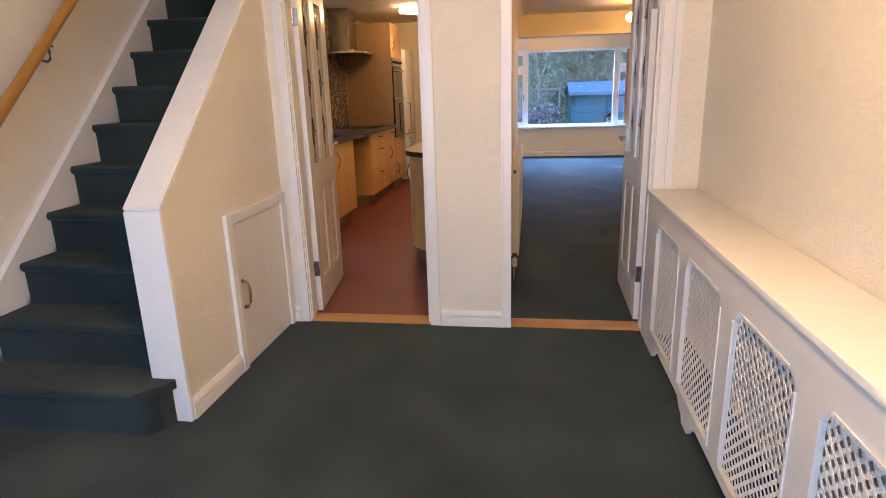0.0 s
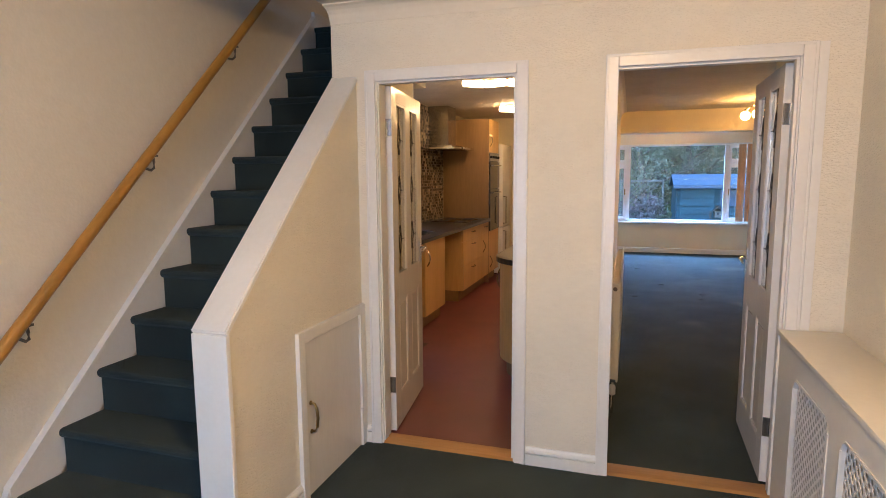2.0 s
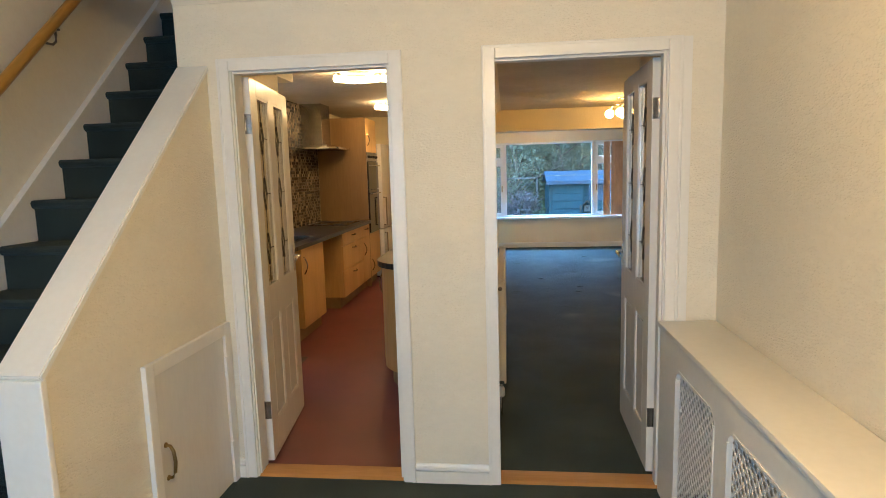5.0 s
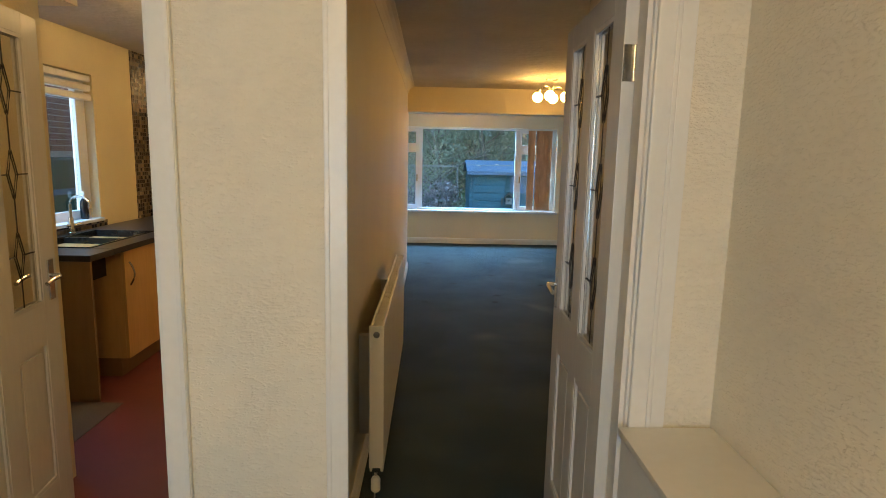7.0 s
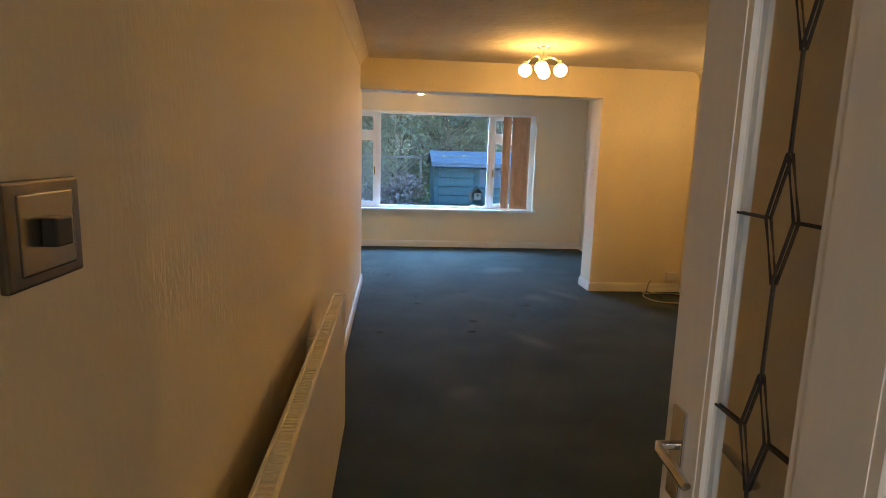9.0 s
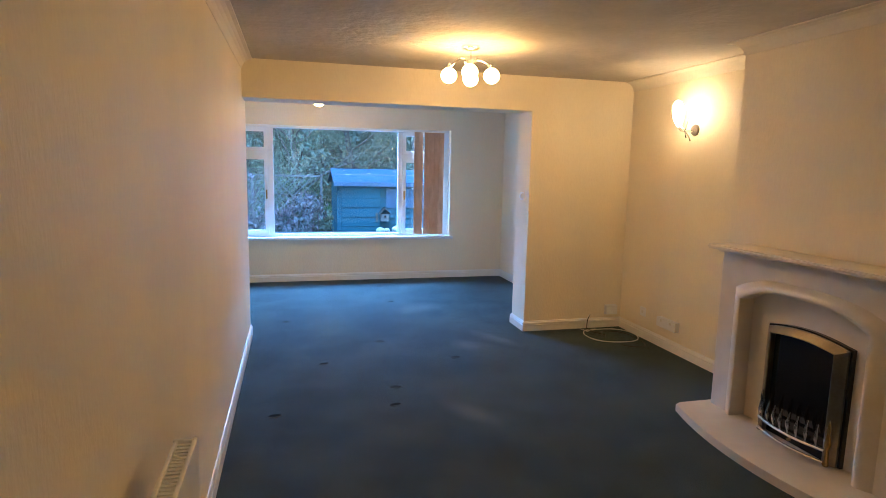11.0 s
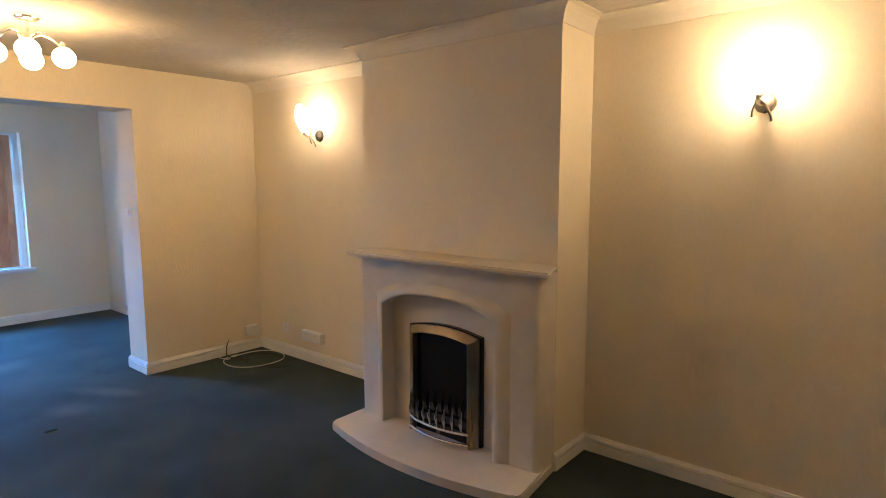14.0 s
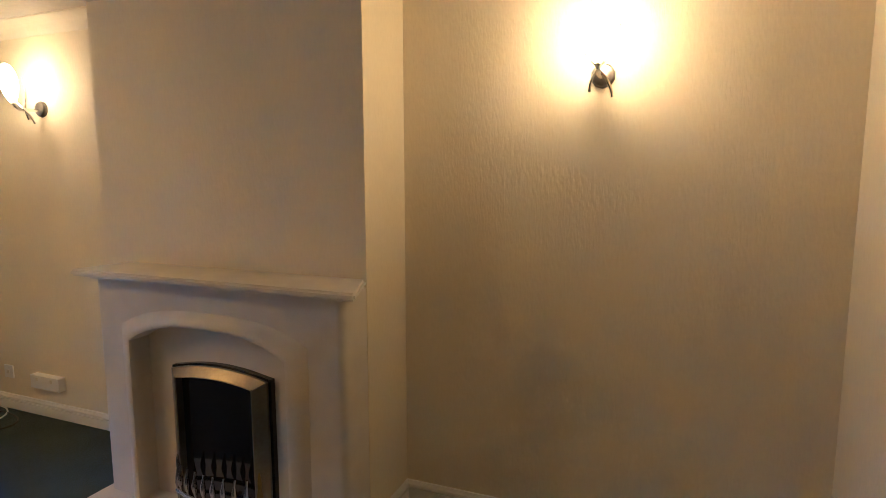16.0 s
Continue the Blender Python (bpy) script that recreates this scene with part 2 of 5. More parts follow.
def prism(bm, points, axis, a, b):
    """A polygon, given by its two other coordinates in xyz order, pulled along an axis from a to b."""
    def at(p, s):
        return {"x": (s, p[0], p[1]), "y": (p[0], s, p[1]), "z": (p[0], p[1], s)}[axis]
    low, high = [bm.verts.new(at(p, a)) for p in points], [bm.verts.new(at(p, b)) for p in points]
    bm.faces.new(low), bm.faces.new(high)
    for i in range(len(points)):
        j = (i + 1) % len(points)
        bm.faces.new((low[i], low[j], high[j], high[i]))
    return bm


def tube(bm, points, radius, sides=10):
    pts = [Vector(p) for p in points]
    rings = []
    for i, p in enumerate(pts):
        d = (pts[min(i + 1, len(pts) - 1)] - pts[max(i - 1, 0)]).normalized()
        u = d.cross(Vector((0, 0, 1)) if abs(d.z) < 0.95 else Vector((1, 0, 0))).normalized()
        w = u.cross(d)
        r = radius(i / (len(pts) - 1)) if callable(radius) else radius
        rings.append([bm.verts.new(p + r * (u * math.cos(a) + w * math.sin(a))) for a in [2 * math.pi * k / sides for k in range(sides)]])
    for a, b in zip(rings, rings[1:]):
        for k in range(sides):
            bm.faces.new((a[k], a[(k + 1) % sides], b[(k + 1) % sides], b[k]))
    bm.faces.new(rings[0]), bm.faces.new(rings[-1])
    return bm


def lathe(bm, profile, m, sides=24):
    """Rings of (radius, height) round the z axis, placed by m."""
    rings = []
    for r, h in profile:
        rings.append([bm.verts.new(m @ Vector((r * math.cos(a), r * math.sin(a), h))) for a in [2 * math.pi * k / sides for k in range(sides)]])
    for a, b in zip(rings, rings[1:]):
        for k in range(sides):
            bm.faces.new((a[k], a[(k + 1) % sides], b[(k + 1) % sides], b[k]))
    bm.faces.new(rings[0]), bm.faces.new(rings[-1])
    return bm


def ball(bm, centre, r, squash=1.0, sides=24):
    return lathe(bm, [(max(r * math.sin(a), 0.001), -r * squash * math.cos(a)) for a in [math.pi * k / 12 for k in range(13)]], pose(*centre), sides)


def mesh(name, bm, mat, smooth=False):
    bmesh.ops.recalc_face_normals(bm, faces=bm.faces)
    me = bpy.data.meshes.new(name)
    bm.to_mesh(me)
    bm.free()
    me.materials.append(mat)
    if smooth:
        me.polygons.foreach_set("use_smooth", [True] * len(me.polygons))
        me.set_sharp_from_angle(angle=radians(35))
    return new(name, me)


def part(name, bm, mat, parent, label="", smooth=False):
    ob = mesh(name, bm, mat, smooth)
    ob.parent = parent
    if parent.type == "EMPTY":
        ob.matrix_parent_inverse = parent.matrix_basis.inverted()
    return tagged(ob, label)


def thing(name, at, label, category, group="", kind=""):
    ob = new(name)
    ob.empty_display_size = 0.1
    ob.matrix_basis = pose(*at)
    return tagged(ob, label, category, group, kind)


def solid(name, boxes, mat, bevel=0.0):
    """A piece of the setting out of butted boxes."""
    bm = bmesh.new()
    for b in boxes:
        box(bm, *b, bevel)
    return tagged(mesh(name, bm, mat), kind="structure")


def B(*args, bevel=0.0, m=None):
    return box(bmesh.new(), *args, bevel, m)

# ---------- the large structure ----------
H = 2.40
solid("floor", [(-2.0, 1.6, -4.75, 0.07, -0.12, 0), (0.27, 4.1, 0.07, 9.2, -0.12, 0), (-1.2, 0.27, 6.43, 9.2, -0.12, 0)], CARPET)
solid("floor_kitchen", [(-2.0, 0.27, 0.07, 6.4, -0.12, 0.002)], RED_FLOOR)
solid("floor_bare_patch", [(-1.98, -1.16, 1.12, 1.93, 0.002, 0.006)], BARE)
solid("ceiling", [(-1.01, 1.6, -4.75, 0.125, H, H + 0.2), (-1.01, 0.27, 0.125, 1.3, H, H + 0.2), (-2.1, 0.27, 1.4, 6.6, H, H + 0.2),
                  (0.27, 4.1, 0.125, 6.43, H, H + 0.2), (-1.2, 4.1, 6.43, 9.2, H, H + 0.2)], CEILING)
solid("wall_stairs_side", [(-2.0, -1.87, -4.75, 1.02, 0, 5.1), (-2.0, -1.87, 1.02, 3.2, 2.605, 5.1), (-1.998, -1.87, 1.02, 1.39, 2.175, 2.605)], STAIR_WALL)
solid("wall_stairwell_upper", [(-1.01, -0.9, -4.75, 1.3, H + 0.2, 5.1), (-1.87, -0.9, 3.1, 3.2, 2.7, 5.1), (-1.87, -1.01, -4.85, -4.75, 0, 5.1), (-0.9, -0.8, 1.3, 3.2, 2.7, 5.1)], STAIR_WALL)
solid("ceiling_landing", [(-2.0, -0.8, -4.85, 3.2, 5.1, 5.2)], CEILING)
solid("floor_landing", [(-1.87, -0.9, 1.31, 3.1, 2.52, 2.655)], CARPET)
# wall with the two doorways
solid("wall_doorways", [(-1.01, -0.779, 0.015, 0.125, 0, H), (0.019, 0.432, 0.015, 0.125, 0, H), (1.241, 1.45, 0.015, 0.125, 0, H),
                        (-0.779, 0.019, 0.015, 0.125, 2.03, H), (0.432, 1.241, 0.015, 0.125, 2.03, H)], HALL_WALL)
solid("wall_hall_east", [(1.45, 1.58, -4.75, 0.125, 0, H)], HALL_WALL)
solid("wall_front", [(-1.01, -0.87, -4.85, -4.75, 0, H), (0.33, 1.58, -4.85, -4.75, 0, H), (-0.87, 0.33, -4.85, -4.75, 2.1, H), (-0.87, 0.33, -4.85, -4.75, 0, 0.5)], HALL_WALL)
# under-stairs wall, cut to the slope of the stairs
bm = prism(bmesh.new(), [(-1.118, 0.0), (0.015, 0.0), (0.015, 2.012), (-1.118, 0.927)], "x", -1.0, -0.868)
tagged(mesh("wall_stairs", bm, HALL_WALL), kind="structure")
solid("wall_stairs_rear", [(-1.01, -0.96, 0.125, 1.02, 0, H + 0.2), (-2.0, -0.96, 1.02, 1.12, 0, 2.17), (-2.0, -0.96, 1.10, 1.4, 2.17, H)], KITCHEN_WALL)
bm = prism(bmesh.new(), [(-1.128, 0.922), (0.013, 2.010), (0.013, 2.040), (-1.145, 0.943)], "x", -1.016, -0.858)
bmesh.ops.bevel(bm, geom=list(bm.edges), offset=0.005, segments=2, affect="EDGES")
tagged(mesh("trim_stair_capping", bm, PAINT), kind="structure")
solid("trim_stair_end_board", [(-1.016, -0.858, -1.142, -1.118, 0, 0.93)], PAINT, 0.005)
solid("wall_kitchen_west", [(-2.12, -2.0, 1.02, 1.75, 0, H), (-2.12, -2.0, 3.32, 6.6, 0, H), (-2.12, -2.0, 1.75, 3.32, 0, 0.955), (-2.12, -2.0, 1.75, 3.32, 2.1, H)], KITCHEN_WALL)
solid("wall_kitchen_end", [(-2.0, 0.27, 6.4, 6.6, 0, H)], KITCHEN_WALL)
solid("wall_party", [(0.25, 0.27, 0.125, 6.43, 0, H)], KITCHEN_WALL)
solid("wall_lounge_west", [(0.272, 0.37, 0.125, 6.43, 0, H)], ROOM_WALL)
solid("wall_lounge_passage", [(1.35, 1.45, 0.125, 1.05, 0, H), (1.35, 3.95, 1.05, 1.15, 0, H)], ROOM_WALL)
solid("wall_lounge_east", [(3.95, 4.1, 1.05, 6.43, 0, H)], ROOM_WALL)
solid("chimney_breast", [(3.60, 3.95, 2.835, 4.285, 0, H)], ROOM_WALL)
solid("wall_lounge_opening", [(2.91, 3.95, 6.11, 6.43, 0, H), (0.37, 2.91, 6.11, 6.43, 2.09, H)], ROOM_WALL)
solid("wall_extension_east", [(3.69, 3.82, 6.43, 8.93, 0, H)], ROOM_WALL)
solid("wall_extension_west", [(-1.2, -1.08, 6.43, 8.93, 0, H), (-1.08, 0.272, 6.43, 6.53, 0, H)], ROOM_WALL)
solid("wall_extension_end", [(-1.2, -0.22, 8.93, 9.2, 0, H), (2.905, 3.82, 8.93, 9.2, 0, H), (-0.22, 2.905, 8.93, 9.2, 0, 0.562), (-0.22, 2.905, 8.93, 9.2, 2.06, H)], ROOM_WALL)

# ---------- skirting, coving, architraves ----------
SKIRT = [(0, 0), (0.016, 0), (0.016, 0.060), (0.004, 0.0605), (0.004, 0.0685), (0.016, 0.069), (0.015, 0.080), (0.010, 0.086), (0.006, 0.096), (0, 0.098)]
COVE = [(0, H), (0, H - 0.088), (0.004, H - 0.086)] + [(0.085 - 0.077 * math.cos(a), H - 0.085 + 0.077 * math.sin(a)) for a in [radians(18 * k) for k in range(1, 5)]] + [(0.085, H - 0.008), (0.085, H)]


def run(bm, profile, a, b, into, ma=0, mb=0):
    """A moulding from a to b along a wall, standing out towards into; ma and mb mitre its ends (1 outer corner, -1 inner)."""
    d0 = (Vector(b) - Vector(a)).normalized()
    lows = [bm.verts.new((a[0] + (into[0] - d0.x * ma) * d, a[1] + (into[1] - d0.y * ma) * d, z)) for d, z in profile]
    highs = [bm.verts.new((b[0] + (into[0] + d0.x * mb) * d, b[1] + (into[1] + d0.y * mb) * d, z)) for d, z in profile]
    bm.faces.new(lows), bm.faces.new(highs)
    for i in range(len(profile)):
        j = (i + 1) % len(profile)
        bm.faces.new((lows[i], lows[j], highs[j], highs[i]))


def moulding(name, profile, runs, mat):
    bm = bmesh.new()
    for r in runs:
        run(bm, profile, *r)
    return tagged(mesh(name, bm, mat), kind="structure")


moulding("baseboard_hall", SKIRT, [((0.061, 0.015), (0.427, 0.015), (0, -1)), ((-0.866, 0.015), (-0.816, 0.015), (0, -1)), ((-0.868, -1.118), (-0.868, -0.672), (1, 0)),
                                   ((-1.87, -4.75), (-1.87, -1.32), (1, 0))], PAINT)
moulding("baseboard_lounge", SKIRT, [((0.37, 0.2), (0.37, 6.445), (1, 0)), ((3.95, 1.15), (3.95, 2.835), (-1, 0), -1, -1), ((3.95, 2.835), (3.60, 2.835), (0, -1), -1, 0), ((3.95, 4.285), (3.95, 6.11), (-1, 0), 0, -1),
                                     ((2.91, 6.11), (3.95, 6.11), (0, -1), 1, -1), ((2.91, 6.11), (2.91, 6.43), (-1, 0), 1, 1), ((1.35, 1.15), (3.95, 1.15), (0, 1)), ((3.95, 4.285), (3.60, 4.285), (0, 1))], PAINT)
moulding("baseboard_extension", SKIRT, [((-1.08, 8.93), (3.69, 8.93), (0, -1)), ((3.69, 6.43), (3.69, 8.93), (-1, 0)), ((2.91, 6.43), (3.69, 6.43), (0, 1), 1, -1)], PAINT)
moulding("trim_coving_hall", COVE, [((-1.01, 0.015), (1.45, 0.015), (0, -1), 0, -1), ((1.45, -4.75), (1.45, 0.015), (-1, 0), 0, -1)], STAIR_WALL)
moulding("trim_coving_lounge", COVE, [((0.37, 0.125), (0.37, 6.11), (1, 0)), ((3.95, 1.15), (3.95, 2.835), (-1, 0), -1, -1), ((3.95, 4.285), (3.95, 6.11), (-1, 0), -1, 0),
                                      ((3.60, 2.835), (3.60, 4.285), (-1, 0), 1, 1), ((3.95, 2.835), (3.60, 2.835), (0, -1), -1, 1), ((3.95, 4.285), (3.60, 4.285), (0, 1), -1, 1), ((1.35, 1.15), (3.95, 1.15), (0, 1), 1, -1)], STAIR_WALL)


def architrave(name, x0, x1, top, y0, y1):
    bm = bmesh.new()
    w = 0.058
    for a, b in ((x0 - w, x0), (x1, x1 + w)):
        box(bm, a, b, y0, y1, 0, top + w, 0.004)
    box(bm, x0 + 0.001, x1 - 0.001, y0, y1, top, top + w, 0.004)
    s = -1 if y0 < 0.05 else 1
    ys = (y0 - 0.004, y0 + 0.001) if s < 0 else (y1 - 0.001, y1 + 0.004)
    for a, b in ((x0 - w + 0.002, x0 - w + 0.014), (x1 + w - 0.014, x1 + w - 0.002)):
        box(bm, a, b, *ys, 0, top + w - 0.002, 0.002)
    box(bm, x0 - w + 0.014, x1 + w - 0.014, *ys, top + w - 0.014, top + w - 0.002, 0.002)
    return tagged(mesh(name, bm, PAINT), kind="structure")


def doorway(tag, x0, x1, back=0.0):
    architrave("trim_architrave_" + tag, x0, x1, 2.006, 0.0, 0.015)
    architrave("trim_architrave_rear_" + tag, x0 - back, x1, 2.006, 0.125, 0.14)
    solid("trim_door_lining_" + tag, [(x0 - 0.019 - back, x0 + 0.006 - back, 0.015, 0.125, 0, 2.03), (x1 - 0.006, x1 + 0.019, 0.015, 0.125, 0, 2.03), (x0 + 0.006 - back, x1 - 0.006, 0.015, 0.125, 2.009, 2.03),
                                      (x0 + 0.006 - back, x0 + 0.012 - back, 0.030, 0.075, 0, 2.009), (x1 - 0.018, x1 - 0.006, 0.030, 0.075, 0, 2.009), (x0 + 0.012 - back, x1 - 0.018, 0.030, 0.075, 1.997, 2.009)], PAINT)
    bm = prism(bmesh.new(), [(0.015, 0.0), (0.03, 0.010), (0.06, 0.013), (0.10, 0.013), (0.13, 0.010), (0.145, 0.0)], "x", x0 + 0.006 - back, x1 - 0.006)
    tagged(mesh("trim_threshold_" + tag, bm, STRIP_WOOD), kind="structure")


doorway("kitchen", -0.757, 0.0)
doorway("lounge", 0.476, 1.222, 0.024)
solid("trim_scribe_strip", [(1.281, 1.318, 0.004, 0.015, 0, 2.06)], PAINT, 0.002)


# ---------- the two panelled doors ----------
def panelled_door(name, hinge, angle, side, label):
    """A leaf with its hinge edge at the hinge, 0.735 wide, lying along +x of its own frame, its glass leaded."""
    ob = thing(name, (0, 0, 0), label, "door", "panelled doors", "structure")
    W, Z0, Z1, T = 0.740, 0.016, 2.002, 0.018
    m = pose(*hinge, 0, 0, angle)

    def leaf(nm, boxes, mat, parent=ob, bevel=0.0, lab=""):
        bm = bmesh.new()
        for b in boxes:
            box(bm, *b, bevel)
        bmesh.ops.transform(bm, matrix=m, verts=bm.verts)
        return part(nm, bm, mat, parent, lab)
    cols = ((0.105, 0.318), (0.417, 0.630))
    leaf("stile", [(0, 0.105, -T, T, Z0, Z1)], DOOR_PAINT, bevel=0.002)
    leaf("stile", [(0.630, W, -T, T, Z0, Z1)], DOOR_PAINT, bevel=0.002)
    leaf("rail", [(0.105, 0.630, -T, T, Z0, 0.20)], DOOR_PAINT)
    leaf("rail", [(0.105, 0.630, -T, T, 0.775, 0.925)], DOOR_PAINT)
    leaf("rail", [(0.105, 0.630, -T, T, 1.925, Z1)], DOOR_PAINT)
    leaf("muntin", [(0.318, 0.417, -T, T, 0.20, 0.775), (0.318, 0.417, -T, T, 0.925, 1.925)], DOOR_PAINT)
    for a, b in cols:
        panel = leaf("panel", [(a, b, -0.006, 0.006, 0.20, 0.775)], DOOR_PAINT)
        bm = bmesh.new()
        for s in (-1, 1):
            prism(bm, [(a + 0.035, 0.235), (b - 0.035, 0.235), (b - 0.035, 0.74), (a + 0.035, 0.74)], "y", s * 0.006, s * 0.013)
            for z0, z1 in ((0.20, 0.775), (0.925, 1.925)):
                for q in ((a, a + 0.014, z0, z1), (b - 0.014, b, z0, z1), (a + 0.014, b - 0.014, z0, z0 + 0.014), (a + 0.014, b - 0.014, z1 - 0.014, z1)):
                    prism(bm, [(q[0], q[2]), (q[1], q[2]), (q[1], q[3]), (q[0], q[3])], "y", s * 0.008, s * 0.0165)
        bmesh.ops.transform(bm, matrix=m, verts=bm.verts)
        part("moulding", bm, DOOR_PAINT, panel)
        pane = leaf("glass_pane", [(a, b, -0.003, 0.003, 0.925, 1.925)], DOOR_GLASS, lab="clear leaded glass pane")
        pane.visible_shadow = False
        bm = bmesh.new()
        c = (a + b) / 2
        for k in range(3):
            z = 1.13 + 0.295 * k
            for s in (-1, 1):
                tube(bm, [(c, s * 0.005, z - 0.085), (c - 0.028, s * 0.005, z), (c, s * 0.005, z + 0.085)], 0.0024, 6)
                tube(bm, [(c, s * 0.005, z - 0.085), (c + 0.028, s * 0.005, z), (c, s * 0.005, z + 0.085)], 0.0024, 6)
                tube(bm, [(a + 0.012, s * 0.005, z), (c - 0.028, s * 0.005, z)], 0.0022, 6)
                tube(bm, [(c + 0.028, s * 0.005, z), (b - 0.012, s * 0.005, z)], 0.0022, 6)
        for z0, z1 in ((0.93, 1.045), (1.215, 1.34), (1.51, 1.635), (1.805, 1.92)):
            tube(bm, [(c, 0, z0), (c, 0, z1)], 0.0042, 6)
        bmesh.ops.transform(bm, matrix=m, verts=bm.verts)
        part("lead_strips", bm, LEAD, pane, "dark lead strips in diamonds")
    for s in (-1, 1):
        plate = leaf("handle_plate", [(0.668, 0.708, s * 0.018, s * 0.025, 0.93, 1.09)] if s > 0 else [(0.668, 0.708, -0.025, -0.018, 0.93, 1.09)], CHROME, bevel=0.002, lab="polished chrome plate")
        bm = tube(bmesh.new(), [(0.688, s * 0.024, 1.025), (0.688, s * 0.055, 1.025), (0.672, s * 0.060, 1.024), (0.62, s * 0.058, 1.020), (0.585, s * 0.056, 1.012)], 0.008, 10)
        bmesh.ops.transform(bm, matrix=m, verts=bm.verts)
        part("handle_lever", bm, CHROME, plate, smooth=True)
    leaf("latch_plate", [(W - 0.001, W + 0.002, -0.011, 0.011, 0.95, 1.07)], CHROME)
    for z in (0.25, 1.73):
        leaf("hinge", [(-0.006, 0.010, side * 0.010, side * 0.026, z, z + 0.095)] if side > 0 else [(-0.006, 0.010, -0.026, -0.010, z, z + 0.095)], STEEL, bevel=0.002, lab="steel butt hinge")
        leaf("hinge_leaf", [(-0.0035, 0.0, -0.017, 0.017, z, z + 0.095)], STEEL)
    return ob


panelled_door("door_1", (-0.744, 0.150, 0), 97.6, 1, "open white four-panel door with two leaded glass panes")
panelled_door("door_2", (1.205, 0.145, 0), 88.9, -1, "open white four-panel door with diamond leaded glass")


# ---------- hall ----------
def staircase():
    ob = thing("staircase", (-1.43, -1.28, 0), "straight staircase covered in dark green carpet", "staircase")
    RISE, GO = 0.2045, 0.2135
    for n in range(1, 14):
        z, y = RISE * n, -1.4955 + GO * n
        low = RISE * (n - 1)
        x1 = -1.018
        prof = [(y + 0.022, low), (y + 0.022, z - 0.045), (y + 0.010, z - 0.040), (y + 0.001, z - 0.028), (y, z - 0.014), (y + 0.006, z - 0.004), (y + 0.018, z), (y + GO + 0.03, z), (y + GO + 0.03, low)]
        bm = prism(bmesh.new(), prof, "x", -1.834, x1)
        if n == 1:
            # the bottom step wraps forward of the end of the low wall, with a clipped corner
            for a, b, e in ((0.0, z - 0.04, 0.022), (z - 0.04, z, 0.0)):
                bm2 = [(-1.018, y + e), (-1.0, y + e), (-0.925 - e, y + 0.075), (-0.905 - e, y + 0.13), (-0.905 - e, -1.144), (-1.018, -1.144)]
                prism(bm, bm2, "z", a, b)
        part("step", bm, CARPET, ob, smooth=False)
    k = RISE / GO
    def nose(y):
        return RISE * 2 + (y + 1.0685) * k
    bm = prism(bmesh.new(), [(-1.36, 0.0), (-1.30, 0.0), (1.30, nose(1.30) - 0.25), (1.30, nose(1.30) + 0.058), (-1.30, nose(-1.30) + 0.058), (-1.36, 0.10)], "x", -1.868, -1.836)
    part("string_board", bm, PAINT, ob, "white painted wall string")
    bm = bmesh.new()
    prism(bm, [(-1.30, nose(-1.30) + 0.038), (1.30, nose(1.30) + 0.038), (1.30, nose(1.30) + 0.066), (-1.30, nose(-1.30) + 0.066)], "x", -1.868, -1.829)
    part("string_moulding", bm, PAINT, ob)
    bm = B(-1.868, -1.84, 1.30, 3.08, 2.66, 2.78, bevel=0.003)
    part("landing_skirting", bm, PAINT, ob)
    return ob


staircase()


def handrail(name, pts, label, brackets, wall_x):
    ob = thing(name, pts[0], label, "handrail")
    d = (Vector(pts[-1]) - Vector(pts[0]))
    n = 24
    bm = bmesh.new()
    up = Vector((0, -d.z, d.y)).normalized()
    prof = [(0.024 * math.cos(a) * (1.0 if math.sin(a) > -0.5 else 0.85), 0.029 * math.sin(a)) for a in [2 * math.pi * k / 16 for k in range(16)]]
    rings = []
    for i in range(n + 1):
        c = Vector(pts[0]) + d * i / n
        rings.append([bm.verts.new(c + Vector((1, 0, 0)) * u + up * v) for u, v in prof])
    for a, b in zip(rings, rings[1:]):
        for k in range(16):
            bm.faces.new((a[k], a[(k + 1) % 16], b[(k + 1) % 16], b[k]))
    bm.faces.new(rings[0]), bm.faces.new(rings[-1])
    part("rail", bm, RAIL_WOOD, ob, "varnished mopstick rail", smooth=True)
    for f in brackets:
        c = Vector(pts[0]) + d * f
        s = 1 if wall_x > c.x else -1
        gap = abs(wall_x - c.x)
        drop = [(c.x, c.y, c.z - 0.022), (c.x, c.y + 0.004, c.z - 0.060), (c.x + s * 0.008, c.y + 0.010, c.z - 0.088), (c.x + s * 0.028, c.y + 0.012, c.z - 0.100), (c.x + s * gap * 0.8, c.y + 0.010, c.z - 0.090), (c.x + s * gap * 0.98, c.y + 0.004, c.z - 0.075)]
        bm = tube(bmesh.new(), drop, 0.0065, 8)
        box(bm, c.x - 0.012, c.x + 0.012, c.y - 0.022, c.y + 0.022, c.z - 0.032, c.z - 0.022)
        lathe(bm, [(0.026, 0), (0.026, 0.005), (0.014, 0.013)], pose(wall_x, c.y, c.z - 0.075, 0, -90 * s, 0), 14)
        part("bracket", bm, DARK_METAL, ob, "dark metal bracket", smooth=True)
    return ob


handrail("handrail", [(-1.78, -1.495, 0.662), (-1.78, 1.05, 3.13)], "varnished orange pine handrail fixed to the stair wall", (0.115, 0.40, 0.675, 0.94), -1.87)
handrail("handrail", [(-1.075, 0.72, 2.21), (-1.075, 1.30, 2.78)], "short varnished pine handrail at the stair top", (0.5,), -1.01)


